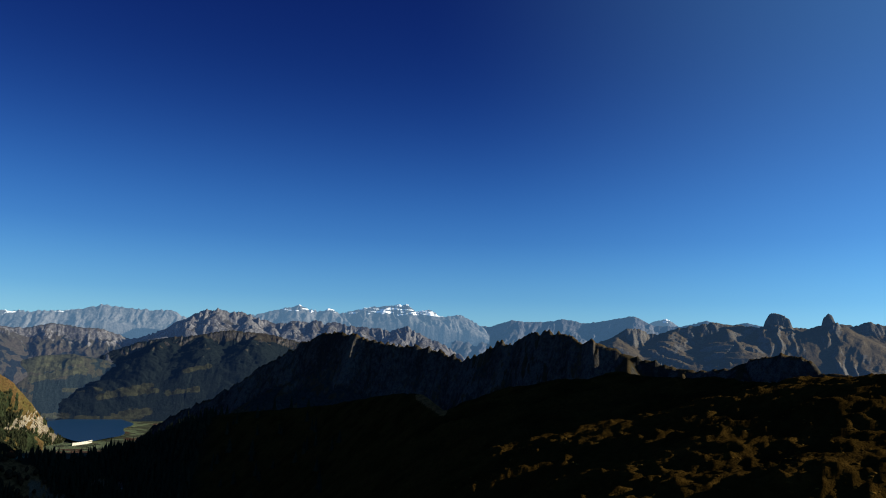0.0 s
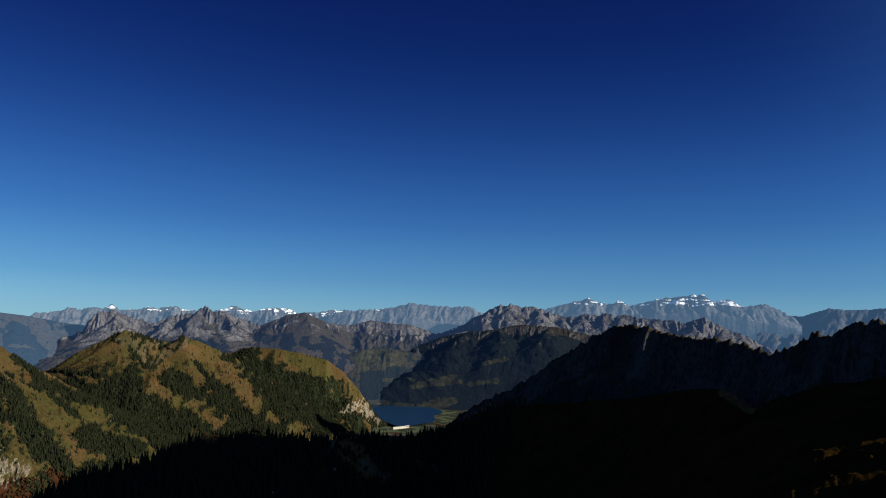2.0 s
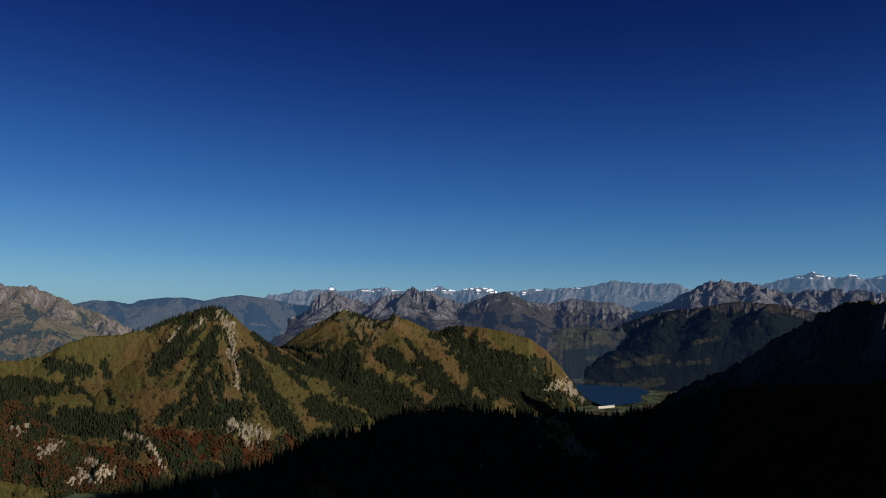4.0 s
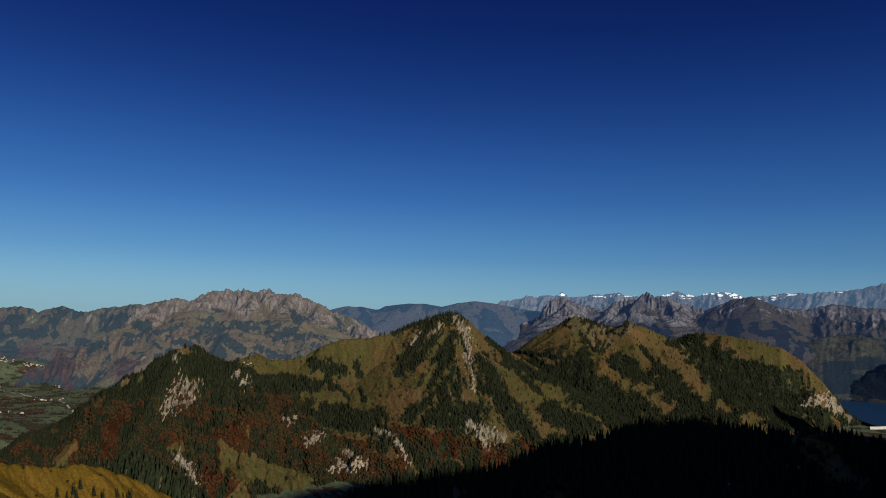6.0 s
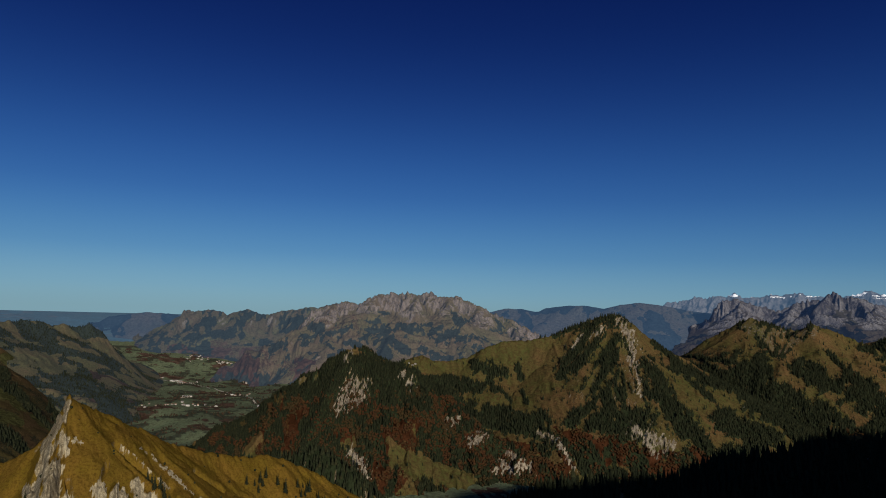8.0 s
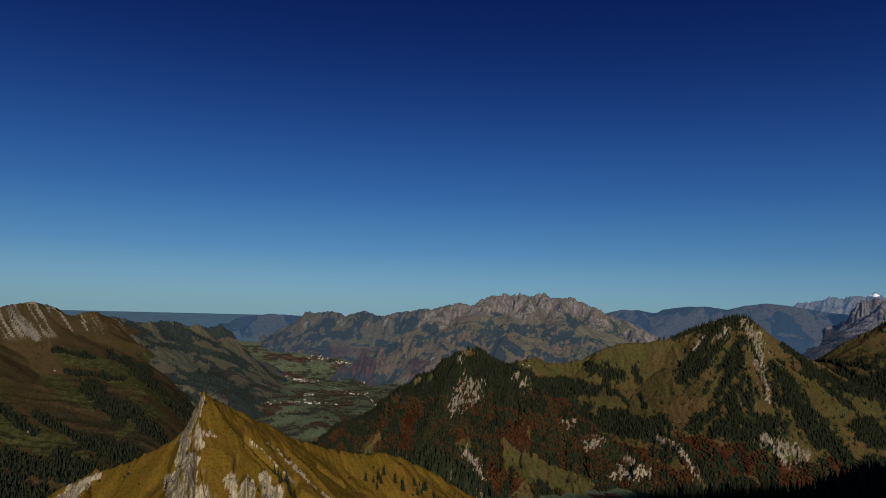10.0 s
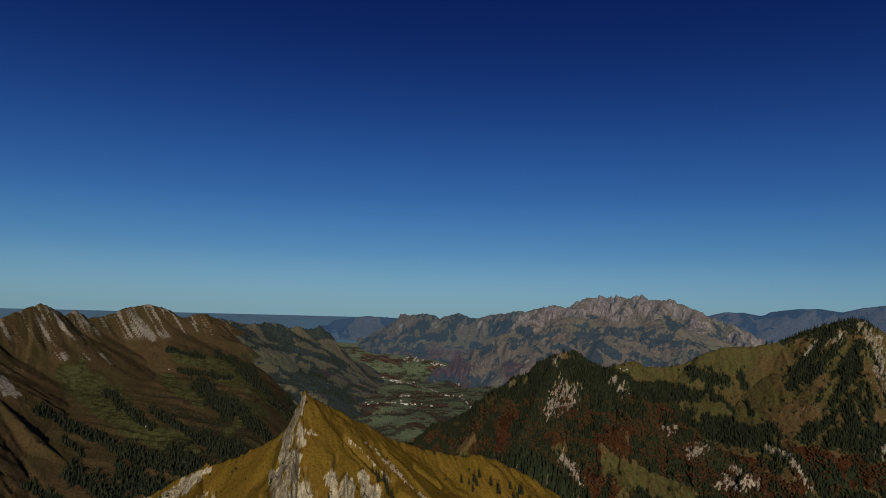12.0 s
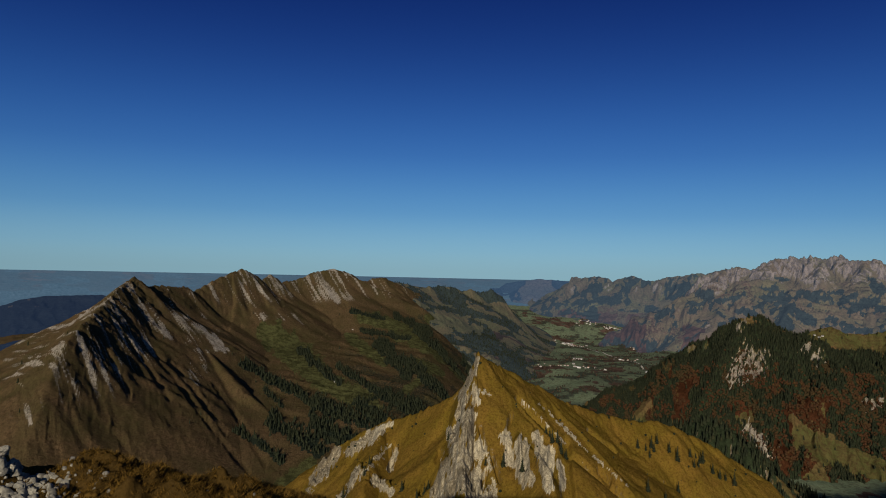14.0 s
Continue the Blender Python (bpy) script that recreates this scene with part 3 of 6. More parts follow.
ALPS_EAST = [(54.2, 4850, 114.9), (53.27, 4850, 124.9), (52.7, 4850, 133.7), (52.15, 4850, 160.2),
    (51.55, 4850, 144.5), (50.78, 4850, 161.3), (49.99, 4850, 156.8), (49.41, 4850, 183.8), (48.78, 4850, 149.9),
    (47.57, 4850, 160.9), (46.97, 4850, 181), (46.34, 4850, 168.3), (45.1, 4850, 190.5), (44.24, 4850, 167.3),
    (42.54, 4850, 164.8), (41.26, 4850, 190.8), (40.83, 4850, 207), (40.16, 4850, 182.6), (39.5, 4850, 176.9),
    (37.75, 4850, 208), (36.63, 4850, 195.7), (35.95, 4850, 167), (34.17, 4850, 190.3), (32.37, 4850, 206),
    (31.47, 4850, 196.5), (29.48, 4850, 219.9), (26.95, 4850, 232.7)]
BLUE_HILLS = [(69.7, 4620, -26), (68.14, 4620, 18.3), (66.53, 4620, 49.6), (65.29, 4620, 49.1), (64.02, 4620, 31.1),
    (63.2, 4620, 61.1), (61.5, 4620, 79.3), (60.2, 4620, 78.8), (58.88, 4620, 64), (57.57, 4620, 92.1),
    (56.25, 4620, 106), (54.45, 4620, 92), (52.65, 4620, 63.3), (49.93, 4620, 43.5)]
GREY_TOWERS = [(53.01, 4400, -169.6), (52.13, 4400, -96.3), (50.96, 4400, 33.1), (50.36, 4400, 112),
    (49.98, 4400, 132.5), (48.78, 4400, 126.2), (47.53, 4400, 90.1), (46.28, 4400, 70.1), (45.48, 4400, 111.8),
    (44.24, 4400, 141.7), (43.72, 4400, 129.6), (43.24, 4400, 171.3), (42.99, 4400, 182.1), (42.45, 4400, 149.7),
    (41.68, 4400, 155.1), (40.35, 4400, 114.2), (39.02, 4400, 93.3)]
BROWN_SADDLE = [(39.43, 4420, 41.6), (38.36, 4420, 91.8), (36.84, 4420, 143.3), (35.51, 4420, 163.6),
    (34.6, 4420, 134.4), (33.23, 4420, 88.7), (31.87, 4420, 49.9), (30.51, 4420, 24.9)]
GREY_PLATEAU = [(35.2, 4500, 27), (33.37, 4500, 101.2), (31.7, 4500, 98.1), (30.36, 4500, 127.6),
    (29.3, 4500, 122.1), (28.21, 4500, 110.2), (27.11, 4500, 107.6), (25.96, 4500, 79.3), (24.79, 4500, 47.4)]
JAGGED_RANGE = [(26.26, 4450, 14.5), (23.69, 4450, 91.7), (22.55, 4450, 127.6), (21.41, 4450, 180.5),
    (20.84, 4450, 215.5), (20.06, 4450, 245), (19.63, 4450, 229.8), (19.24, 4450, 251.3), (18.6, 4450, 233.5),
    (17.35, 4450, 234.4), (16.27, 4450, 207.6), (15.19, 4450, 183.8), (14.32, 4450, 176.1), (13.48, 4450, 195.7),
    (12.39, 4450, 192), (11.74, 4450, 204.1), (11.07, 4450, 185.4), (10.41, 4450, 194), (9.07, 4450, 173.4),
    (7.73, 4450, 169.9), (5.93, 4450, 153.5), (4.51, 4450, 184.6), (3.68, 4450, 144.8), (2.77, 4450, 112.1),
    (1.41, 4450, 73.5), (-0.42, 4450, -19)]
WOODED_RANGE = [(31.01, 4250, -169.1), (29.36, 4250, -110), (27.99, 4250, -72.9), (26.24, 4250, -10.1),
    (24.41, 4250, 39.6), (22.49, 4250, 69.2), (20.52, 4250, 87.1), (18.5, 4250, 117.9), (16.83, 4250, 112.9),
    (15.13, 4250, 104.5), (13.39, 4250, 73.2), (11.62, 4250, 28.6), (9.82, 4250, -39.1)]
TERRACE = [(36.56, 4100, -244.3), (35.29, 4100, -172.7), (34.02, 4100, -120.1), (32.36, 4100, -79.3),
    (30.71, 4100, -45.1), (28.7, 4100, -34.7), (26.75, 4100, -60.1), (25.23, 4100, -106.2), (23.39, 4100, -172.9)]
DARK_RANGE = [(24.37, 2450, -278.8), (23.13, 2422, -237.6), (22.03, 2394, -203.1), (19.36, 2366, -144.3),
    (17.4, 2338, -98.8), (15.82, 2310, -44.9), (14.18, 2282, -8.4), (12.52, 2254, 36.5), (11.24, 2226, 59.8),
    (9.93, 2198, 67.5), (8.59, 2170, 58.2), (7.24, 2142, 40.8), (5.45, 2114, 34), (3.65, 2086, 32.2),
    (1.84, 2058, 20.8), (0.94, 2030, 8.8), (0.03, 2002, -2.8), (-1.3, 1974, 7.7), (-2.18, 1946, 31),
    (-2.62, 1918, 44.3), (-4.4, 1890, 49.6), (-5.29, 1862, 65.4), (-6.17, 1834, 70.8), (-7.49, 1806, 67.9),
    (-8.8, 1778, 54.1), (-10.1, 1750, 46.1)]
DARK_RANGE_END = [(-10.1, 1750, 46.1), (-11.39, 1743, 34.9), (-12.65, 1735, 18.7), (-14.32, 1728, 8.4),
    (-16.35, 1721, -8.9), (-18.34, 1713, -13.2), (-19.91, 1706, -8), (-21.08, 1699, 8.9), (-22.22, 1691, 22.9),
    (-23.34, 1684, 27.2), (-24.79, 1677, 22.2), (-25.48, 1669, 8.9), (-25.87, 1662, -11.3), (-27.19, 1655, -9.9),
    (-28.19, 1647, -17.6), (-30.8, 1640, -19.9)]
TOWER_RANGE = [(-9.67, 3150, 48.8), (-11.39, 3171, 94.8), (-12.03, 3193, 125.2), (-12.67, 3214, 146.2),
    (-13.51, 3236, 145.6), (-14.14, 3257, 127.5), (-14.97, 3279, 126.7), (-16.41, 3300, 156), (-18.03, 3321, 173),
    (-18.83, 3343, 184.4), (-20.01, 3364, 176.4), (-21.16, 3386, 173.2), (-22.03, 3407, 165), (-24.23, 3429, 169.5),
    (-25.23, 3450, 166.2), (-25.96, 3471, 181.9), (-27.19, 3493, 190.5), (-28.04, 3514, 182.2),
    (-29.06, 3536, 197.8), (-29.97, 3557, 184.6), (-32.55, 3579, 155.6), (-35.49, 3600, 134.7)]
TOWER_ROUND = [(-22.55, 3410, 214.2), (-22.79, 3410, 236.3), (-23.17, 3410, 241.1), (-23.76, 3410, 233.7),
    (-24.04, 3410, 211.9)]
TOWER_SHARP = [(-26.28, 3440, 228.2), (-26.57, 3440, 242.4), (-26.77, 3440, 230.4)]
NEAR_HUMP = [(25.55, 1100, -151), (24.13, 1055, -131.1), (21.93, 1011, -107.1), (20.44, 966, -87.5),
    (19.06, 921, -77.5), (18.06, 877, -71.1), (16.02, 832, -64.3), (13.09, 787, -56.9), (10.52, 743, -50.9),
    (8.8, 698, -43.2), (7.06, 653, -36.6), (5.3, 609, -30.9), (3.53, 564, -28.1), (2.39, 519, -32.7),
    (1.26, 475, -36.9), (-0.55, 430, -45.9)]
NEAR_WOODS = [(68.72, 650, -194), (65.69, 669, -176.1), (63.33, 687, -161), (60.86, 706, -157.5),
    (58.32, 725, -156.8), (54.87, 743, -158.3), (52.26, 762, -149.4), (50.52, 781, -142), (47.88, 800, -135.5),
    (45.67, 818, -131.4), (44.14, 837, -122.9), (42.61, 856, -111.1), (41.08, 874, -109.2), (39.77, 893, -119.4),
    (38.69, 912, -114.2), (36.97, 930, -124.2), (34.86, 949, -127.6), (32.79, 968, -127.9), (29.96, 987, -129.9),
    (28.38, 1005, -134.7), (26.84, 1024, -133.5), (24.95, 1043, -128.8), (22.39, 1061, -113.3), (19.59, 1080, -101.5)]
NEAR_SLOPE = [(3.41, 560, -63), (1.53, 537, -39.7), (-0.49, 514, -29.7), (-1.81, 491, -24.3), (-3.56, 468, -17.4),
    (-6.2, 445, -13.5), (-7.94, 422, -9.8), (-9.66, 399, -9.8), (-11.37, 376, -5.5), (-12.22, 353, -4.2),
    (-13.47, 330, -5.4)]
NEAR_PASTURE = [(-12.22, 330, -4.7), (-13.47, 315, -5.6), (-15.53, 300, -4.8), (-16.73, 285, -5.8),
    (-18.72, 270, -4.7), (-21.02, 255, -5.5), (-23.26, 240, -5.2), (-24.7, 225, -5.5), (-26.1, 210, -5.5),
    (-26.8, 195, -4.4), (-28.19, 180, -2.4), (-29.78, 165, -1.4), (-33.9, 150, 0.3)]
PYRAMID = [(75.13, 1850, -128.4), (73.71, 1862, -111.2), (73.17, 1875, -105.3), (72.2, 1888, -122.1),
    (71.06, 1900, -121.5), (69.52, 1912, -111.1), (67.99, 1925, -81.8), (66.8, 1938, -67.5), (64.75, 1950, -62.5),
    (63.09, 1962, -51.5), (61.84, 1975, -31.4), (60.57, 1988, -12.3), (59.29, 2000, 4.1), (58.2, 2012, 12.9),
    (57.53, 2025, 5.8), (57.06, 2038, -23.8), (56.58, 2050, -58.4), (55.23, 2062, -72.1), (53.88, 2075, -87.5),
    (52.53, 2088, -109.6), (51.61, 2100, -133.9), (50.25, 2112, -158), (48.71, 2125, -190.4), (47.28, 2138, -247.5),
    (45.69, 2150, -320.9)]
PYRAMID_RIB = [(57.44, 2030, 5.9), (56.94, 1990, -46.2), (56.63, 1960, -90.6), (56.38, 1920, -147.6),
    (55.88, 1870, -200.7), (55.37, 1820, -250.5), (54.72, 1760, -308.6), (54.2, 1700, -374.5)]
KNOB_HILL = [(82.08, 1650, -157.2), (81.2, 1658, -131.8), (80.29, 1667, -111), (79.34, 1675, -96.2),
    (78.86, 1683, -86.6), (78.3, 1692, -81.3), (77.32, 1700, -87.4), (76.22, 1708, -109), (74.76, 1717, -125.2),
    (73.25, 1725, -144.3), (71.7, 1733, -172.5), (69.32, 1742, -205.5), (66.09, 1750, -233.4)]
KNOB_RIB = [(78.93, 1660, -96.7), (79.77, 1600, -137.5), (80.53, 1540, -178.6), (81.5, 1470, -226.2),
    (82.68, 1400, -279.7)]
KNOB_RIB_EAST = [(71.7, 1720, -171.2), (70.45, 1650, -211.7), (68.42, 1590, -245.2), (65.13, 1540, -278.8),
    (61.75, 1500, -306.5), (59.14, 1450, -340.2)]
SECOND_HILL = [(52.98, 2600, -122.3), (51.35, 2612, -60.3), (50.22, 2625, -31.1), (49.08, 2638, 1),
    (48.29, 2650, 17.7), (47.47, 2662, 5), (46.21, 2675, -15.5), (45.37, 2688, -22.7), (44.35, 2700, 0.8),
    (43.27, 2712, -16.4), (41.53, 2725, -49.8), (39.76, 2738, -92.2), (37.53, 2750, -141), (35.74, 2762, -178.2),
    (33.04, 2775, -227.5), (31.24, 2788, -275), (30.2, 2795, -334)]
SECOND_RIB = [(48.29, 2620, 17.5), (47.17, 2540, -61), (46.85, 2460, -149.6), (46.95, 2400, -216.3)]
SECOND_RIB_EAST = [(44.35, 2650, -1.2), (43.84, 2580, -78.5), (44.33, 2480, -186.8), (43.35, 2380, -284.9)]
LAKE_SHOULDER = [(44.74, 3000, -226.1), (43.18, 2991, -112.9), (41.09, 2982, -60.8), (39.38, 2973, -38.3),
    (37.62, 2964, -38.3), (35.84, 2955, -52.1), (33.59, 2945, -78.9), (32.22, 2936, -127), (31.07, 2927, -193),
    (30.14, 2918, -253.9), (29.5, 2909, -300), (29.25, 2900, -338)]
SNOWLESS_MASSIF = [(81.55, 3950, 10.3), (80.6, 3950, 30.8), (79.3, 3950, 60.8), (78.26, 3950, 39.1),
    (77.26, 3950, 85.3), (76.57, 3950, 103.8), (75.51, 3950, 118.1), (74.95, 3950, 105.7), (74.41, 3950, 118.5),
    (73.65, 3950, 100.9), (72.55, 3950, 129.6), (71.75, 3950, 94.5), (70.39, 3950, 98), (68.98, 3950, 63.6),
    (67.74, 3950, 22.3), (65.65, 3950, -33), (63.51, 3950, -107.1), (61.32, 3950, -188.3)]
MASSIF_FOOT = [(84.17, 3600, -133.9), (82.36, 3600, -109.9), (80.47, 3600, -84.7), (78.48, 3600, -70.5),
    (77.06, 3600, -106), (75.66, 3600, -92.3), (73.79, 3600, -141.4), (72.33, 3600, -101.8), (70.41, 3600, -99.9),
    (68.41, 3600, -124.3), (65.54, 3600, -161.8), (63.01, 3600, -186.7)]
GREEN_CHAIN = [(92.55, 4300, -131.6), (91.91, 4279, -56.4), (90.82, 4258, -17.8), (89.3, 4238, -8.5),
    (88.22, 4217, -29.4), (86.82, 4196, -1.1), (85.47, 4175, -27.3), (83.82, 4154, 0.8), (82.19, 4133, 18.9),
    (80.99, 4112, 26.7), (79.82, 4092, 52.4), (78.65, 4071, 38.8), (77.7, 4050, 34.1)]
BLUE_HEADLAND = [(98.59, 4650, -136.5), (97.7, 4650, -101.8), (96.36, 4650, -62.7), (94.13, 4650, -32.9),
    (92.58, 4650, -37.2), (91.47, 4650, -49.6), (89.72, 4650, -82)]
VALLEY_SIDE = [(105.39, 3050, -49.4), (103.58, 3150, -68.8), (102, 3250, -66.4), (100.86, 3300, -66),
    (100.04, 3330, -89.2), (99.5, 3340, -78.2), (98.59, 3370, -96.3), (97.61, 3400, -79.7), (96.78, 3430, -125),
    (95.64, 3450, -191.6), (94.73, 3470, -250.8), (93.83, 3440, -300.5), (92.48, 3380, -365.9)]
LONG_RANGE = [(132.39, 820, -152.4), (132.19, 900, -137.2), (131.99, 960, -130.4), (131.36, 1060, -123),
    (129.85, 1230, -115.9), (128.11, 1420, -104.8), (126.7, 1650, -75.2), (126.16, 1740, -56.8), (125.43, 1830, -41),
    (124.99, 1880, -28.3), (124.55, 1910, -42.4), (124, 1940, -52.7), (122.91, 2000, -50.9), (121.32, 2080, -58.3),
    (120.71, 2120, -70.2), (119.3, 2220, -41.1), (118.08, 2300, -15.6), (117.25, 2350, -6.2), (116.74, 2380, -13.1),
    (115.75, 2430, -40.4), (115.21, 2480, -23.7), (114.25, 2520, -46.5), (113.38, 2570, -42.7), (111.66, 2660, -9.6),
    (110.34, 2720, 2.2), (108.91, 2800, -13.7), (108.09, 2840, -48.7), (107.2, 2900, -32.9), (106.53, 2930, -25.6),
    (105.85, 2960, -39.1), (103.57, 3060, -95.7)]
RANGE_RIBS = [(124, 1940, -52.7), (122.46, 1860, -101.9), (121.21, 1770, -155.9), (119.55, 1680, -192.3),
    (116.98, 1500, -246.1), (113.93, 1350, -284.6)]
RANGE_RIB_B = [(118.08, 2300, -15.6), (117.6, 2180, -93.8), (118.15, 2020, -178.6), (115.35, 1880, -238),
    (112.29, 1760, -277.5), (109.17, 1650, -311.5)]
RANGE_RIB_D = [(110.34, 2720, 2.2), (109.84, 2620, -87.5), (107.57, 2500, -160.1), (103.46, 2330, -256.1)]
FAR_DARK_HILL = [(135.84, 4300, -274), (133.32, 4300, -222.1), (132.01, 4300, -190.5), (130.65, 4300, -172.7),
    (128.89, 4300, -169.2), (127.08, 4300, -165.4), (125.2, 4300, -189.4), (123.23, 4300, -283)]
BEHIND_WOODS = [(135.73, 2400, -277.9), (133.23, 2400, -234.9), (131.24, 2400, -216.4), (129.16, 2400, -203.4),
    (127.37, 2400, -187.8), (125.48, 2400, -226.7)]
NEAR_PEAK = [(98.58, 460, -52.2), (97.58, 466, -57.7), (96.23, 473, -63.8), (93.98, 484, -74.7), (91.76, 495, -86.6),
    (89.58, 505, -93.8), (87.43, 514, -99.2), (86.17, 520, -101.5), (84.93, 527, -101.2), (83.69, 533, -105.4),
    (82.47, 538, -111.3), (80.87, 545, -119.2), (79.7, 550, -127), (78.53, 555, -142.6), (77.02, 560, -165.6)]
NEAR_PEAK_WEST = [(98.58, 460, -52.2), (99.15, 462, -61.6), (99.79, 466, -73.2), (100.68, 472, -81.7),
    (103.35, 486, -95.2), (106.02, 498, -104.4), (107.78, 506, -113.6), (109.53, 512, -124.3), (110.81, 516, -137.8),
    (112.07, 520, -153.7), (113.3, 520, -173)]
NEAR_PEAK_RIB = [(98.58, 460, -52.2), (98.82, 445, -62), (99.23, 425, -74.3), (99.63, 400, -87.1),
    (99.75, 375, -99.2), (99.51, 345, -110)]
NEAR_PEAK_SLAB = [(96.15, 430, -87.7), (95.24, 405, -90.2), (94.11, 385, -94.3), (92.75, 360, -101.5),
    (92.06, 340, -108.6)]
WEST_RIB = [(106.02, 498, -104.4), (106.43, 470, -110.6), (107.06, 445, -118.5), (107.67, 415, -126.5)]
STRATUM = [(96.19, 438, -72), (95.05, 430, -80.1), (93.69, 420, -88.9), (92.13, 410, -95.8), (90.58, 410, -106.2),
    (89.06, 400, -114.8), (88.19, 394, -120)]
STRATUM_LOW = [(93.52, 476, -77), (92.18, 456, -85.5), (90.63, 450, -95.3), (89.1, 438, -105.1),
    (87.58, 420, -112.7), (86.51, 414, -120.2)]
TREE_SPUR = [(84.51, 960, -194.5), (83.29, 940, -183.1), (81.29, 920, -171.6), (79.71, 900, -176.6),
    (78.17, 880, -189), (76.66, 860, -212.3), (75.56, 840, -233.2), (74.83, 820, -242.9)]
LEDGE = [(139.07, 15, -3.40), (134.91, 15, -3.40), (132.97, 14, -3.40), (130.97, 14, -3.45), (128.53, 14, -3.50), (125.97, 14, -3.58),
    (123.67, 13, -3.47), (120.9, 13, -3.55), (118.02, 13, -3.75), (115.9, 12, -3.85), (113.74, 12, -4.05)]
# crest of the added mountain out of view, sized by the shadow it throws
SHADE_MOUNTAIN = [(-73.3, 835, 235), (-69.4, 854, 280), (-63.4, 894, 280), (-60, 950, 294), (-56.9, 1026, 330), (-50.7, 1201, 355),
    (-46.5, 1379, 335), (-43.9, 1513, 340), (-44.3, 1648, 260)]
SUMMIT = [(-36, 130, -24), (-60, 60, -20), (-120, 20, -14), (150, 9, -6.5), (128, 14, -4.6), (150, 60, -12),
    (165, 160, -40)]

# woods, crags, beeches and clearings, placed to fit the camera's view: lines from one bearing and rise to another, with
# a half-width, in degrees;
# ovals with bearing, height, half-width in degrees and half-height
PYRAMID_WOODS = [(60.12, -0.82, 57.75, -0.1, 0.5), (60.44, -1.49, 62.1, -4.46, 0.36), (58.97, -1.15, 61.05, -4.02, 0.27), (57.83, -1.34, 59.35, -3.56, 0.27),
    (57.95, -2.76, 60.33, -5.82, 0.41), (56.95, -3.53, 58.5, -6.15, 0.54), (58.69, -5.72, 61.42, -8.06, 0.36), (56.51, -5.7, 56.78, -7.93, 1.18),
    (55.55, -3.15, 54.45, -5.45, 0.5), (54.66, -5.67, 52.81, -8.14, 0.59), (58.54, -7.21, 59.79, -8.19, 0.45), (52.37, -8.01, 51.44, -9.27, 0.45),
    (50.18, -6.98, 47.91, -8.55, 0.59), (62.67, -1.45, 60.57, -0.44, 0.23), (55.25, -1.73, 52.5, -3.79, 0.14), (57.24, -1.77, 56.67, -3.96, 0.36),
    (59.43, -1.82, 61.29, -3.59, 0.27), (55.89, -8.26, 58.51, -8.06, 0.54)]
MEADOW_WOODS = [(68.77, -4.06, 66.75, -4.39, 0.5), (67.77, -4.98, 67.33, -5.64, 0.32), (71.14, -5.48, 68.68, -5.71, 0.54), (65.47, -3.84, 65.26, -4.81, 0.27),
    (68.12, -7.19, 65.9, -7.31, 0.23), (70.36, -7.63, 63.6, -8, 0.45), (69.24, -8.22, 63.57, -8.74, 0.63), (72.24, -6.07, 70.88, -7.78, 0.68),
    (73.57, -5.65, 72.11, -7.58, 0.77), (63.63, -7.5, 62.94, -8, 0.32), (67.62, -1.79, 63.3, -1.46, 0.14), (65.17, -5.74, 64.71, -6.66, 0.18),
    (69.7, -6.92, 68.84, -7.02, 0.23), (66.8, -5.73, 65.94, -6.65, 0.14), (71.56, -7.88, 69.22, -8.54, 0.54), (63.99, -8.65, 60.97, -10.34, 0.54),
    (52.94, -4.11, 50.88, -5.82, 0.18), (53.54, -6.09, 52.4, -6.93, 0.18)]
HILL_WOODS = [(53.85, -3.47, 49.79, -4.79, 0.36), (49.8, -4.35, 46.62, -6.88, 0.54), (47.98, -5.62, 44.91, -7.69, 0.81), (46.13, -4.69, 43.95, -6.8, 0.45),
    (50.39, -7.41, 46.59, -7.96, 0.5), (42.15, -3.38, 39.58, -5.77, 0.41), (43.97, -5.85, 41.74, -7.27, 0.45), (38.73, -3.14, 36.99, -4.8, 0.59),
    (36.91, -3.5, 32.17, -5.41, 0.9), (35.71, -5.17, 33.82, -6.34, 0.81), (39.83, -1.77, 36.57, -2.97, 0.27), (41.37, -1.64, 38.96, -0.95, 0.23),
    (44.47, -2.88, 43.33, -4.08, 0.27), (48.11, -0.31, 46.36, -2.05, 0.32), (47.44, -0.02, 44.95, -1.03, 0.23), (42.18, -7.29, 39.57, -6.32, 0.32),
    (36.57, -2.97, 33.61, -3.5, 0.45), (52.54, -2.65, 49.39, -2.93, 0.14), (39.14, -5.88, 36.98, -7.26, 0.45), (43.37, -1.88, 42.24, -3.17, 0.14)]
FOOT_BEECHES = [(61.45, -9.18, 57.11, -10.36, 0.9), (58.43, -9.95, 54.93, -10.44, 0.72), (65.04, -11.94, 62.74, -12.8, 0.54), (79.36, -7.57, 76.31, -7.59, 0.36),
    (77.7, -9.33, 75.95, -11.66, 0.68), (74.9, -7.49, 73.36, -7.7, 0.36), (71.8, -8.93, 69.72, -11.74, 0.9), (68.29, -11.03, 67.03, -12.25, 0.59),
    (75.73, -9.81, 75.22, -12.08, 0.41), (72.96, -9.27, 71.35, -10.04, 0.59), (74.72, -9.11, 73.97, -9.53, 0.54), (62.28, -9.5, 61.35, -11.15, 0.41),
    (54.51, -9.94, 52.29, -10.33, 0.45), (62.78, -7.84, 62.11, -8.67, 0.32), (67.97, -9.77, 64.31, -10.28, 0.41), (52.32, -9.49, 50.97, -10.31, 0.36)]
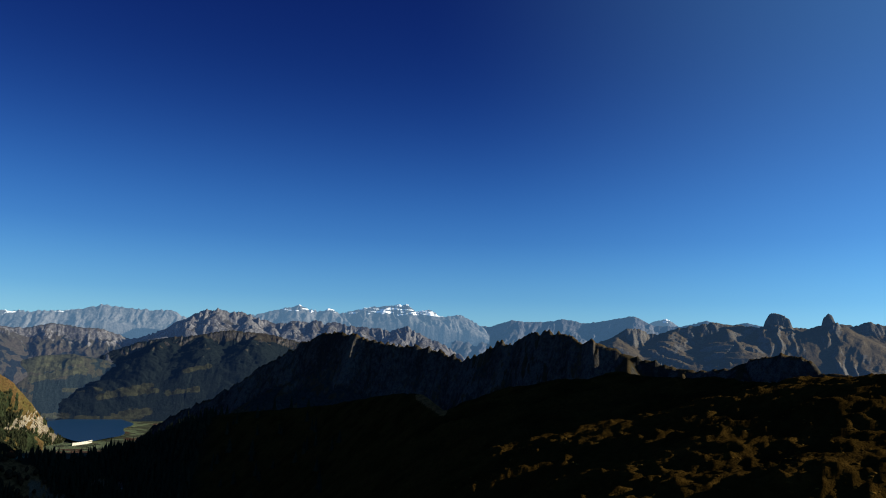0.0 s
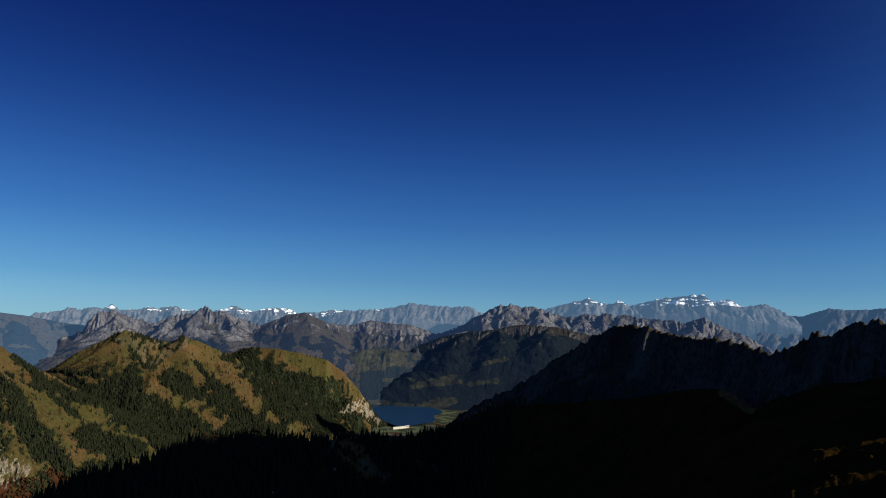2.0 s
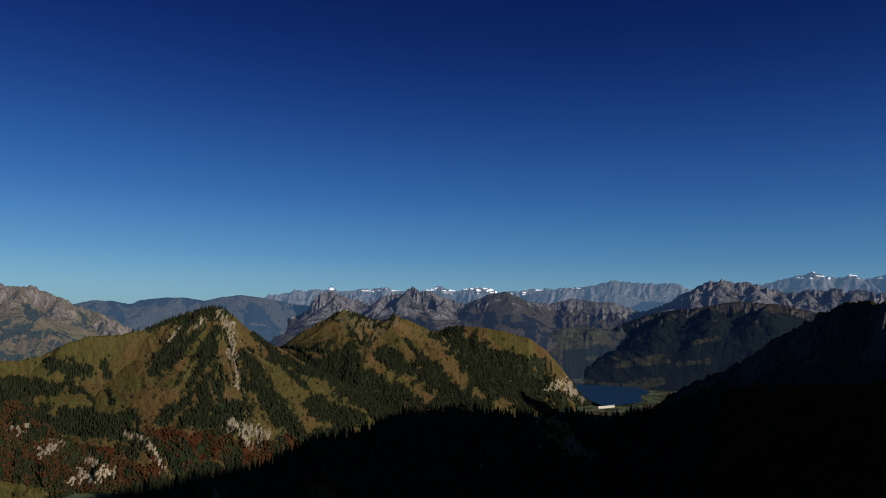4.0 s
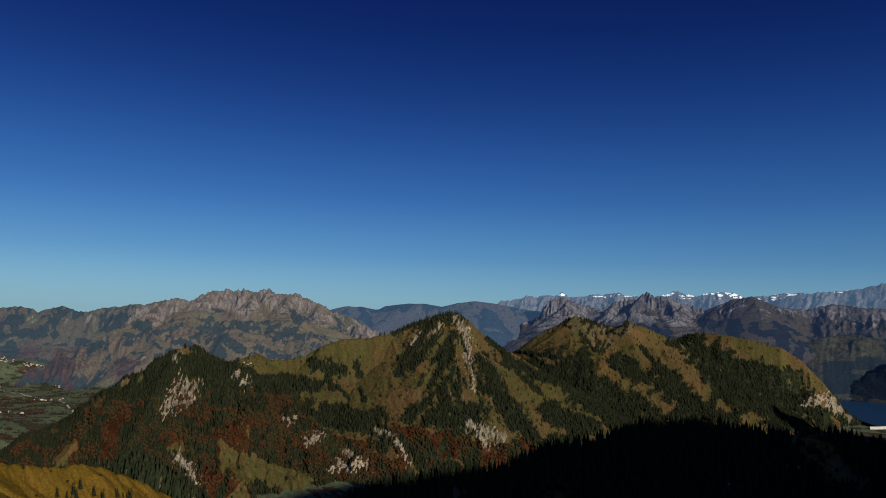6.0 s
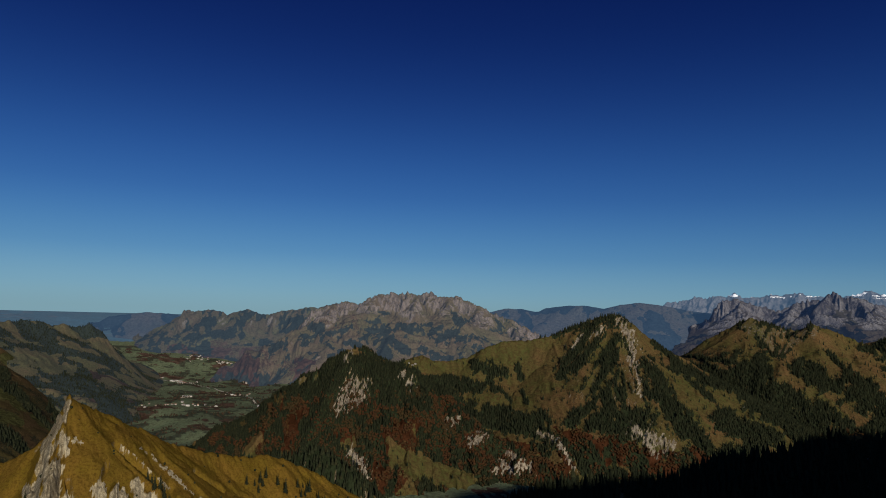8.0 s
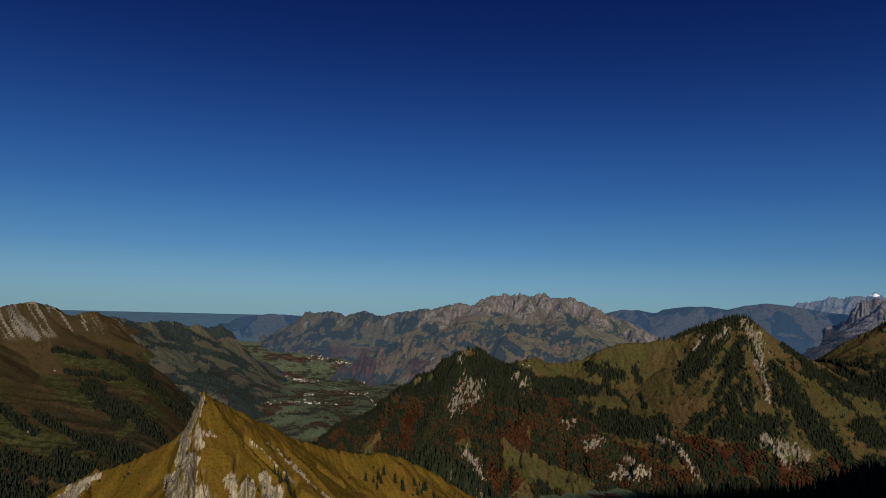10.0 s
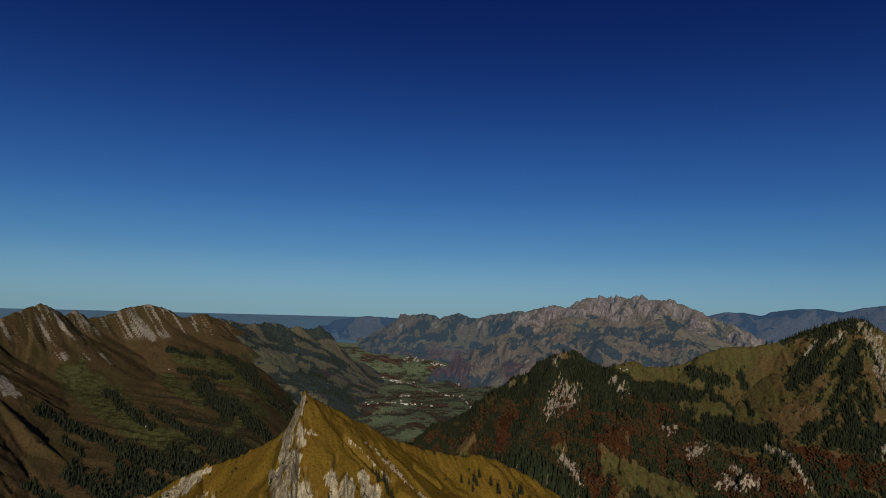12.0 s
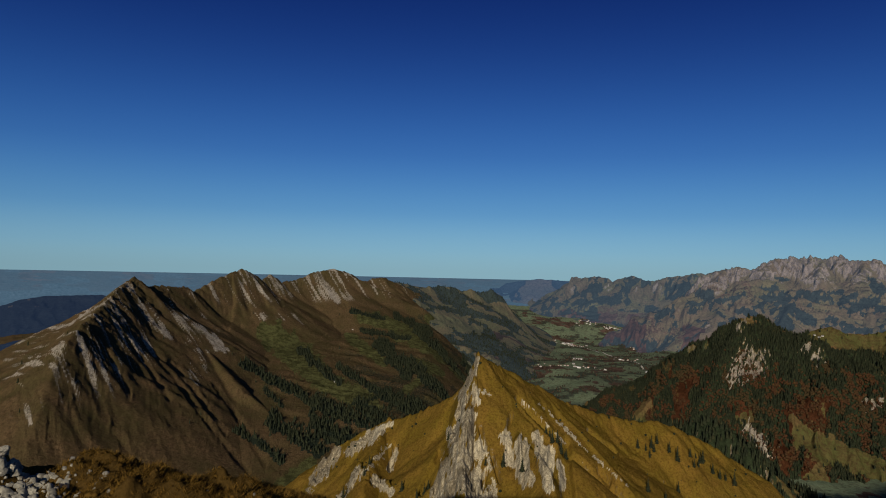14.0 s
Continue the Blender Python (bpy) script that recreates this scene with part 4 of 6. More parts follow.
OPEN_SLOPES = [(66.35, -2.79, 62.4, -7, 1.36), (69.89, -3.86, 65.55, -2.36, 1.09), (74.05, -3.85, 71.02, -4.27, 0.54), (64.55, -5.74, 61.94, -7.84, 0.72),
    (74.65, -11.19, 69.53, -12.9, 0.9), (75.52, -9.83, 74.37, -11.1, 0.27), (52.95, -3.89, 46.59, -7.87, 0.54), (55.22, -2.62, 52.92, -4.77, 0.54),
    (69.33, -6.6, 64.5, -6.66, 0.41), (54.22, -5.66, 51.49, -7.78, 0.32), (59.6, -2.7, 62.36, -7.84, 0.36), (43.58, -2.33, 37.42, -5.37, 1.18),
    (44.43, -4.99, 42.41, -6.74, 0.72), (50.77, -2.07, 48.47, -3.79, 0.63), (41.82, -1.39, 38.29, -3.9, 0.45), (36.58, -1.24, 33.61, -2.86, 0.36),
    (45.83, -1.95, 44.44, -4.12, 0.45), (78.9, -2.95, 77.0, -3.85, 0.3), (76.9, -4.4, 76.0, -4.9, 0.25)]
CRAG_LINES = [(57.62, -0.01, 56.95, -1.33, 0.32), (56.85, -1.68, 56.6, -3.52, 0.27), (56.4, -3.96, 56.17, -5.61, 0.18), (56.4, -8.48, 54.31, -9.31, 0.59),
    (55.86, -9.11, 54.95, -9.94, 0.36), (63.89, -8.86, 62.49, -9.41, 0.27), (62.05, -9.91, 61.13, -11.35, 0.27), (69.13, -9.93, 68.19, -9.37, 0.36),
    (66.87, -11.59, 64.86, -11.55, 0.5), (66.14, -10.43, 65.29, -11.05, 0.32), (70.85, -8.29, 70.21, -8.19, 0.36), (74.54, -4.76, 73.86, -5.64, 0.36),
    (78.98, -3.63, 78.81, -3.25, 0.27), (78.17, -5.55, 79.37, -7.38, 0.6), (77.49, -5.57, 78.14, -6.88, 0.45), (78.39, -10.92, 77.01, -12.3, 0.41),
    (58.82, -0.57, 59.87, -1.48, 0.18), (32.05, -5.24, 30.54, -4.82, 0.36), (30.55, -5.24, 29.36, -6.07, 0.41), (60.54, -1.18, 61.34, -2.38, 0.14)]
PEAK_ROCKS = [(98.66, -6.78, 98.82, -7.71, 0.18), (99, -7.94, 99.51, -9.26, 0.32), (98.98, -8.81, 98.77, -10.2, 0.32), (99.68, -9.7, 99.91, -11.44, 0.45),
    (99.29, -11.21, 99.62, -12.71, 0.54), (100.34, -12.73, 100.02, -14.82, 0.63), (99.01, -13.96, 100.52, -16.49, 1), (98.96, -16.03, 98.26, -17.43, 1.09),
    (101.01, -14.85, 101.84, -17.33, 0.41), (96.34, -12.81, 95.86, -14.67, 0.45), (95.22, -13.39, 94.73, -15.65, 0.59), (93.91, -12.49, 93.42, -14.96, 0.36),
    (93.09, -13.7, 92.87, -16.15, 0.45), (92.11, -14.47, 91.87, -16.09, 0.27), (105.48, -15.32, 105.06, -14.07, 0.23), (106.8, -16.14, 105.44, -16.96, 0.36),
    (108.56, -16.54, 107.93, -15.32, 0.27), (109.95, -14.06, 111.21, -16.08, 0.45), (106.67, -12.61, 108.63, -14.07, 0.41), (105.57, -11.96, 106.44, -12.61, 0.27)]
PEAK_CUTS = [(95.56, -9.74, 93.39, -11.7, 0.16), (94.61, -10.73, 92.37, -12.62, 0.14), (91.7, -13.41, 86.93, -16.69, 0.18), (91.7, -13, 91.42, -16.86, 0.41),
    (95.93, -11.09, 96.35, -12.39, 0.14), (99.33, -9.26, 99.48, -10.57, 0.14), (99.98, -10.36, 100.39, -12.31, 0.18), (97.44, -13.9, 96.73, -15.95, 0.18),
    (89.98, -11.85, 87.82, -13.35, 0.11), (89.08, -14.67, 88.21, -15.41, 0.14), (98.38, -11.82, 97.98, -13.5, 0.18), (101.48, -14.02, 102.98, -16.94, 0.23),
    (105.08, -13.65, 105.48, -15.32, 0.18), (97.86, -15.17, 98.27, -16.82, 0.18)]
PEAK_STRATA = [(93.73, -10.14, 89.96, -13.51, 0.11), (95.07, -9.89, 91.7, -13, 0.09), (89.96, -13.51, 86.94, -15.71, 0.11), (92.17, -11.34, 90.84, -12.53, 0.11),
    (98.88, -9.25, 97.53, -9.64, 0.14), (97.89, -13.92, 96.92, -17.18, 0.18), (111.84, -16.87, 109.52, -13.65, 0.27), (109.42, -17.33, 105.52, -13.66, 0.27)]
RANGE_ROCKS = [(124.19, -3.97, 122, -5.23, 0.36), (122.85, -3.13, 121.61, -4.82, 0.36), (120.22, -4.19, 118.94, -5.9, 0.45), (121.24, -3.76, 119.42, -3.76, 0.23),
    (122.4, -5.02, 121.18, -5.66, 0.27), (116.3, -3.75, 113.73, -3.73, 0.32), (120.35, -6.72, 120.5, -8.18, 0.63), (118.31, -6.33, 119.14, -6.11, 0.23),
    (123.68, -1.67, 120.9, -2.06, 0.18), (117.86, -0.73, 116.75, -2.88, 0.23), (116.8, -1.14, 114.62, -2.64, 0.23), (111.64, -0.6, 109.83, -2.35, 0.27),
    (113.3, -3.73, 110.63, -5.47, 0.14), (129.99, -6.08, 128.85, -8.47, 0.14), (131.34, -6.81, 130.82, -7.21, 0.27), (128.08, -4.94, 126.67, -8.58, 0.18),
    (131.96, -8.3, 131.19, -10.99, 0.14), (111.97, -4.6, 110.63, -5.47, 0.14), (127.02, -3.74, 125.65, -5.8, 0.18), (110.56, 0.09, 108.76, -0.54, 0.14)]
RANGE_CUTS = [(124.64, -1.89, 124, -3.76, 0.41), (125.41, -1.69, 124.41, -2.93, 0.27), (120.46, -3.13, 117.55, -4.19, 0.45), (118.82, -3.33, 118.36, -4.62, 0.27),
    (117.22, -1.15, 116.74, -3.1, 0.18), (116.16, -1.35, 115.47, -2.87, 0.18), (128.42, -5.33, 126.47, -8.98, 0.18), (129.45, -6.49, 127.56, -9.32, 0.14),
    (127.35, -4.95, 124.99, -8.65, 0.14), (126.27, -4.16, 122.25, -9.57, 0.14), (124.33, -5.41, 120.23, -10.46, 0.14), (126.09, -9.4, 123.72, -12.3, 0.14),
    (122.33, -7.1, 118.13, -12.18, 0.14), (119.06, -8.84, 115.13, -14.34, 0.18), (130.14, -6.85, 129.02, -8.85, 0.14), (110.28, -1.92, 109.37, -2.79, 0.27),
    (107.19, -0.96, 105.83, -1.16, 0.18), (120.23, -10.46, 116.39, -14.69, 0.14), (131.1, -8.73, 129.63, -11.5, 0.14), (115.08, -1.55, 114.19, -2.86, 0.14)]
# woods of the range, drawn on over bands that are partly spur shadow
RANGE_WOODS_SHADE = [(117.03, -7.41, 111.37, -10.46, 0.36), (111.37, -10.46, 107.8, -11.76, 0.63), (111.33, -11.95, 108.64, -13.65, 0.9), (107.83, -10.69, 105.56, -12.39, 0.72),
    (106.07, -9.82, 102.43, -11.5, 0.63), (109.69, -7.66, 106.07, -9.82, 0.23), (112.79, -6.35, 109.65, -8.96, 0.32), (106.62, -5.87, 104.32, -8.05, 0.63),
    (104.79, -7.18, 101.13, -9.3, 0.54), (107.99, -4.78, 104.38, -5.39, 0.23), (105.32, -3.62, 102.59, -4.91, 0.32), (103.49, -4.93, 98.93, -7.05, 0.32),
    (99.42, -5.29, 95.35, -6.5, 0.54), (101.73, -2.88, 96.3, -3.86, 0.23), (98.07, -4.81, 96.24, -6.97, 0.41), (108.92, -3.23, 106.22, -3.86, 0.18),
    (114.6, -11.6, 111.2, -13.9, 0.7), (115.28, -9.35, 113.96, -10.64, 0.18), (117.3, -12.2, 113.9, -14.6, 0.3), (96.24, -6.97, 94.44, -7.78, 0.54)]
RANGE_MEADOWS = [(114.98, -5.05, 111.43, -8.09, 1), (110.98, -8.53, 106.94, -10.69, 0.81), (108.01, -3.67, 104.4, -4.5, 0.54), (105.29, -4.96, 101.65, -6.23, 0.54),
    (102.62, -3.57, 98.07, -4.81, 0.36), (104.34, -7.17, 101.62, -7.56, 0.36), (104.28, -9.36, 102.51, -8.02, 0.36), (100.74, -6.65, 98.92, -7.49, 0.27),
    (108.86, -5.45, 106.13, -7.19, 0.45), (99, -3.49, 97.18, -4.34, 0.23), (113.79, -16.4, 111.68, -14.85, 0.54)]

RANGE_SPUR_LOW = [(118.32, 2050, -219.6), (116.62, 1950, -246.3), (114.02, 1800, -280.3), (111.38, 1680, -301.1), (108.69, 1560, -324.6), (105.97, 1420, -345.1)]
RANGE_FOLD = [(121.0, 1850, -162.9), (120.35, 1700, -200.4), (117.36, 1480, -264.7), (113.86, 1260, -313.5), (111.64, 1150, -331.3)]
BOWL_RIB = [(122.49, 2150, -78.1), (120.84, 2060, -135.5), (119.16, 1960, -187.7), (118.32, 1900, -203.5)]
LAKE_MEADOWS = [(26.79, -3.47, 23.59, -2.62, 0.27), (26.03, -3.35, 23.05, -2.99, 0.18), (26.05, -5.05, 23.62, -4.49, 0.36), (30.14, -4.72, 28.75, -4.72, 0.18),
    (32.57, -0.68, 29.11, -0.37, 0.41), (32.78, -1.76, 29.51, -1.22, 0.36), (31.54, -1.08, 28.32, -0.97, 0.27), (31.14, -2.25, 27.93, -1.58, 0.23),
    (29.13, -3.01, 26.78, -2.9, 0.14), (36.58, -1.32, 32.78, -1.63, 0.27), (35.3, -2.06, 32.78, -2.49, 0.27), (33.61, -0.5, 32.36, -0.03, 0.18),
    (22.33, -3.15, 20.22, -2.84, 0.18), (28.17, -4.89, 26.81, -4.89, 0.14), (21.23, -1.52, 19.49, -1.13, 0.18), (27.92, -0.12, 25.58, 0.77, 0.23),
    (30.71, 0.01, 28.31, 0.29, 0.18)]
LUSH = [OPEN_SLOPES[k] for k in (1, 2, 4, 6, 8, 9, 12, 15)]
KNOB_STANDS = [(76.4, -157, 2.5, 44), (73.9, -190, 3, 30), (72.1, -166, 2, 13), (78.3, -121, 2, 22), (77.6, -190, 1.2, 40)]
BEECHES = [(77, -211, 5, 32), (68.3, -299, 4.09, 22), (79, -205, 1.82, 41), (75.8, -241, 1.36, 31),
    (72.2, -251, 1.18, 29), (71, -280, 2.73, 19), (67.4, -318, 2.73, 14), (58.4, -269, 2, 21), (54, -295, 2.27, 18),
    (62.8, -223, 0.41, 9), (74.7, -276, 1.36, 25), (63.8, -310, 2.27, 15), (82.5, -222, 1.64, 34),
    (83.3, -251, 1.36, 25), (75.6, -290, 1.18, 44), (70.7, -267, 1.82, 29), (78.2, -221, 0.91, 17)]

# ---- ground, lake ----
def ground_cover(x, y):
    n1, n2 = fbm(x / 75, y / 75, 5, 61), fbm(x / 22, y / 22, 4, 62)
    by_lake = (np.degrees(np.arctan2(-x, y)) < 45) * 0.12
    wood = smooth(n1 + 0.7 * (n2 - 0.5) + by_lake, 0.58, 0.64)
    turf = (np.degrees(np.arctan2(-x, y)) > 62) & (np.degrees(np.arctan2(-x, y)) < 83) & (np.hypot(x, y) < 1600)
    b = np.degrees(np.arctan2(-x, y))
    wood = np.where(turf, 0, wood)
    wood = np.maximum(wood, smooth(n2, 0.3, 0.4) * (b > 98) * (np.hypot(x, y) < 2300))
    red = smooth(fbm(x / 90 + 9, y / 90, 4, 63) + 0.5 * (n2 - 0.5), 0.59, 0.64)
    return np.stack([wood, 0 * x, red, 0 * x], -1)


def lay_ground():
    """One sheet out to the skyline: fine in view, coarse behind."""
    b = np.r_[np.linspace(-50, 145, 520), np.linspace(146, 309, 40)]
    r = np.r_[np.linspace(0, 900, 10), np.linspace(1000, 3450, 120), np.geomspace(3480, 4180, 40)]
    B, R = np.meshgrid(b, r)
    x, y = polar(B, R)
    z = ground_height(x, y)
    idx = np.arange(x.size).reshape(x.shape)
    quads = np.stack([idx[:-1, :-1], idx[1:, :-1], idx[1:, 1:], idx[:-1, 1:]], -1).reshape(-1, 4)
    close = np.stack([idx[:-1, -1], idx[1:, -1], idx[1:, 0], idx[:-1, 0]], -1)
    me = quick_mesh("ground", np.stack([x, y, z], -1).reshape(-1, 3), np.r_[quads, close], VALLEY)
    me.polygons.foreach_set("use_smooth", np.ones(len(me.polygons), bool))
    me.attributes.new("cover", "FLOAT_COLOR", "POINT").data.foreach_set("color", ground_cover(x, y).astype(np.float32).ravel())
    return tagged(new("ground", me), "green valley floor with meadows, hedges and autumn woods", "ground", "", "structure")


lay_ground()


def lay_plain():
    """The lowland far beyond the mountains, tilted up to meet the skyline in the camera's view."""
    b = np.linspace(-60, 300, 500)
    r = np.geomspace(4170, 4965, 60)
    B, R = np.meshgrid(b, r)
    x, y = polar(B, R)
    idx = np.arange(x.size).reshape(x.shape)
    quads = np.stack([idx[:-1, :-1], idx[1:, :-1], idx[1:, 1:], idx[:-1, 1:]], -1).reshape(-1, 4)
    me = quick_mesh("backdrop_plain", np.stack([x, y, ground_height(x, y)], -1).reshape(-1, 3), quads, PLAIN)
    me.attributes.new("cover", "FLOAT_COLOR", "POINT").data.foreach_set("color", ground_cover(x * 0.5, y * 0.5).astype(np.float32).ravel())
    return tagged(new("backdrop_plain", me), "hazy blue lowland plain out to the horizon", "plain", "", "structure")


lay_plain()


def lay_lake():
    """The reservoir, with an uneven shore."""
    ring = []
    for i in range(72):
        a = 2 * math.pi * i / 72
        wob = 1 + 0.12 * math.sin(3 * a + 1) + 0.06 * math.sin(7 * a)
        ring.append((math.cos(a) * wob, math.sin(a) * wob))
    verts = []
    for u, v in ring:
        x, y = polar(27.7 + 3.3 * u, 3330 + 440 * v)
        verts.append((float(x), float(y), FLOOR + 7))
    return tagged(part("lake", verts, [tuple(range(72))], WATER, None, "", False), "deep blue mountain reservoir below the woods", "lake", "", "structure")


lay_lake()

# ---- the far ranges ----
alps_south = Massif([Ridge(ALPS_SOUTH, 0.8, 90, 0.6, 3), *spurs(ALPS_SOUTH, 200, 200, 190, 11, 50, 1.1)], 50, 60, 9, 60, 11, 26, 3)
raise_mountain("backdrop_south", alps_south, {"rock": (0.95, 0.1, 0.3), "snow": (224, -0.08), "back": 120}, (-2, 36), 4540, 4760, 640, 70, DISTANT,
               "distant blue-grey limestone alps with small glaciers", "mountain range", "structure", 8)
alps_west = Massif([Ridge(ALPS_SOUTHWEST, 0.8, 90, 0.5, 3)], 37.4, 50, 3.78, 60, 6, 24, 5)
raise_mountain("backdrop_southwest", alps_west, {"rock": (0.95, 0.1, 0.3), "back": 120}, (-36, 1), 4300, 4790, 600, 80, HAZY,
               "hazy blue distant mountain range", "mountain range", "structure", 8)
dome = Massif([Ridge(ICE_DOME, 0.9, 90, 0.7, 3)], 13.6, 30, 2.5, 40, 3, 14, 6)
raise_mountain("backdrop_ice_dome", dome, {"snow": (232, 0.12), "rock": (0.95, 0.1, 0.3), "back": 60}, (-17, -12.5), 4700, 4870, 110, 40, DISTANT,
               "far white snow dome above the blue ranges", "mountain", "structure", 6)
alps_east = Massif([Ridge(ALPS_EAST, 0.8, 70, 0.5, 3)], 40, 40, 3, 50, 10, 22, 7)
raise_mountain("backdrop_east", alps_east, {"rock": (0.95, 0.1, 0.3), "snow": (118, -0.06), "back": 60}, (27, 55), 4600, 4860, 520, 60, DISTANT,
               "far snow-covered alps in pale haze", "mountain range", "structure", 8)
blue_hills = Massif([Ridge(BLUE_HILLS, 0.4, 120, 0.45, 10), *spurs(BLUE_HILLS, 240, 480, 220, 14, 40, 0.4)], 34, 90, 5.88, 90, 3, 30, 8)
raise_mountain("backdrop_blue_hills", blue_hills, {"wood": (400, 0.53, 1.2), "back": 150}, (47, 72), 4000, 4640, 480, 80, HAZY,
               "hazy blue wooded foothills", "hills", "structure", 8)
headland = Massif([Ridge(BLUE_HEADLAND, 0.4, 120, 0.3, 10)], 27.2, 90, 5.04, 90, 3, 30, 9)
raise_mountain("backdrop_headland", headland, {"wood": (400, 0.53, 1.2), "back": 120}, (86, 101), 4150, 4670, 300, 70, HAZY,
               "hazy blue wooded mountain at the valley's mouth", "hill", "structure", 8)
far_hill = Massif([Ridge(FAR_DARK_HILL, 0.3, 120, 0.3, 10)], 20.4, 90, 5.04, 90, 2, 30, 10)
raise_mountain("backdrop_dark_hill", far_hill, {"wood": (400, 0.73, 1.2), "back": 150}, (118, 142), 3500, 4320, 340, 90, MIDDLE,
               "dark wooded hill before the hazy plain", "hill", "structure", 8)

towers = Massif([Ridge(GREY_TOWERS, 1.2, 80, 0.65, 3), *spurs(GREY_TOWERS, 130, 420, 300, 10, 30, 0.9)], 70, 45, 4, 50, 15, 24, 12)
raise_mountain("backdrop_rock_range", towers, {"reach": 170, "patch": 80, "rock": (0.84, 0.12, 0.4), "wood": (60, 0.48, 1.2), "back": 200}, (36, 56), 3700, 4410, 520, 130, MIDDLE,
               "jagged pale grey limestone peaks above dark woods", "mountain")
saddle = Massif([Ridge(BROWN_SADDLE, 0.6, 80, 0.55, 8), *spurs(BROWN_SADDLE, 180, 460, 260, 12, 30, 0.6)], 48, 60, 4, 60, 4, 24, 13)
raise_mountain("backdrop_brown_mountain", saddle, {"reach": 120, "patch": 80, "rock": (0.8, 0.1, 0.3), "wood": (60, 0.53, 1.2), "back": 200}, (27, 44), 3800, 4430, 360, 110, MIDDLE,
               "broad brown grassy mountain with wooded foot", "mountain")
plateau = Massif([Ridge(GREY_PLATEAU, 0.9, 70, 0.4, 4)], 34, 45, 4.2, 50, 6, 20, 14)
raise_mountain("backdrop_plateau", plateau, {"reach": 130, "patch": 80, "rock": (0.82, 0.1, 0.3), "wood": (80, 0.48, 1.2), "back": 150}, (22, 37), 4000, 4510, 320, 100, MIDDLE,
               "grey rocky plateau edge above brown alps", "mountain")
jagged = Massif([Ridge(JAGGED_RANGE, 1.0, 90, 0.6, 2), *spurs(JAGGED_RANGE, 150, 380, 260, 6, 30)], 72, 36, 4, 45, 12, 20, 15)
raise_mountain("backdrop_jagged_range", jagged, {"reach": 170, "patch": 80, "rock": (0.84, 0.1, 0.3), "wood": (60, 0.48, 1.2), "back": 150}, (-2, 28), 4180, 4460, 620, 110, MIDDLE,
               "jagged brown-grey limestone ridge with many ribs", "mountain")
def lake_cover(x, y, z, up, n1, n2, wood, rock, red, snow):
    """Pale autumn meadows in the woods round the lake, laid dense low down to darken slopes that lie in shade."""
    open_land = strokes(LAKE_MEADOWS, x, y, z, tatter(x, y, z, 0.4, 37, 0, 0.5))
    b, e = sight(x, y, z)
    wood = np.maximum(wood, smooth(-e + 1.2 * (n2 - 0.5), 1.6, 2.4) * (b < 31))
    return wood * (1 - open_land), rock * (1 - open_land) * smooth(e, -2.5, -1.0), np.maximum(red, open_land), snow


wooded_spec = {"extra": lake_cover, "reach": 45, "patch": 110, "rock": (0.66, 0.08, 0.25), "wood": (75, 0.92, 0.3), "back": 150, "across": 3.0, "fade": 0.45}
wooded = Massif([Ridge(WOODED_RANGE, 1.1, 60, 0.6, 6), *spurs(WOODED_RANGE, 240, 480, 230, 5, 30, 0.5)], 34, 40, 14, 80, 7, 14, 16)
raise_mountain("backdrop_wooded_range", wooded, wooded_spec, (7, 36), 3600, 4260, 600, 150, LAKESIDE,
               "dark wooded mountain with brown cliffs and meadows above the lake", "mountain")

terrace = Massif([Ridge(TERRACE, 0.35, 100, 0.5, 10), *spurs(TERRACE, 170, 260, 170, 13, 40, 0.5)], 24, 60, 4, 60, 3, 24, 41)
raise_mountain("backdrop_terrace", terrace, {"wood": (60, 0.46, 1.0), "patch": 34, "back": 200, "across": 3.0, "fade": 0.9, "extra": lake_cover}, (22, 42), 3600, 4150, 420, 110, TERRACE_LAND,
               "gentle alp terrace with meadows and dark woods", "hill")

tower_range = Massif([Ridge(TOWER_RANGE, 0.9, 60, 0.55, 5), Ridge(TOWER_ROUND, 4.2, 14, 0.5, 3), Ridge(TOWER_SHARP, 4.6, 12, 0.5, 2.5), *spurs(TOWER_RANGE, 260, 420, 200, 7, 25, 0.45)], 34, 42, 4, 60, 7, 18, 17)
raise_mountain("tower_range", tower_range, {"rock": (0.8, 0.08, 0.4), "back": 250}, (-44, -9), 2500, 3610, 640, 130, TOWER_LAND,
               "grey mountain ridge with pale cliffs and bare pasture", "mountain")

# ---- the dark ranges across the valley ----
dark = Massif([Ridge(DARK_RANGE, 1.6, 90, 0.7, 3)], 44, 45, 5, 60, 12, 20, 18)
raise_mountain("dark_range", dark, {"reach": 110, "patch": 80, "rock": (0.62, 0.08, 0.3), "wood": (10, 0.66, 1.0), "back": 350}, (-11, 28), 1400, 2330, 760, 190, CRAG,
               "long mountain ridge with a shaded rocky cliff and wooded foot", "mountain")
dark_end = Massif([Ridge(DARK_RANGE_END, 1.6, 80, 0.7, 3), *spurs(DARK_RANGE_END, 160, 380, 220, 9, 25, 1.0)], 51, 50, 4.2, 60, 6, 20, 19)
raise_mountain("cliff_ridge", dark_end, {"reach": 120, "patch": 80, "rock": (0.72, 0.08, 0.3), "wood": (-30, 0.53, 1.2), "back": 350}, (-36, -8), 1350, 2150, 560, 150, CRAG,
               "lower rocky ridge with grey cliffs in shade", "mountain")

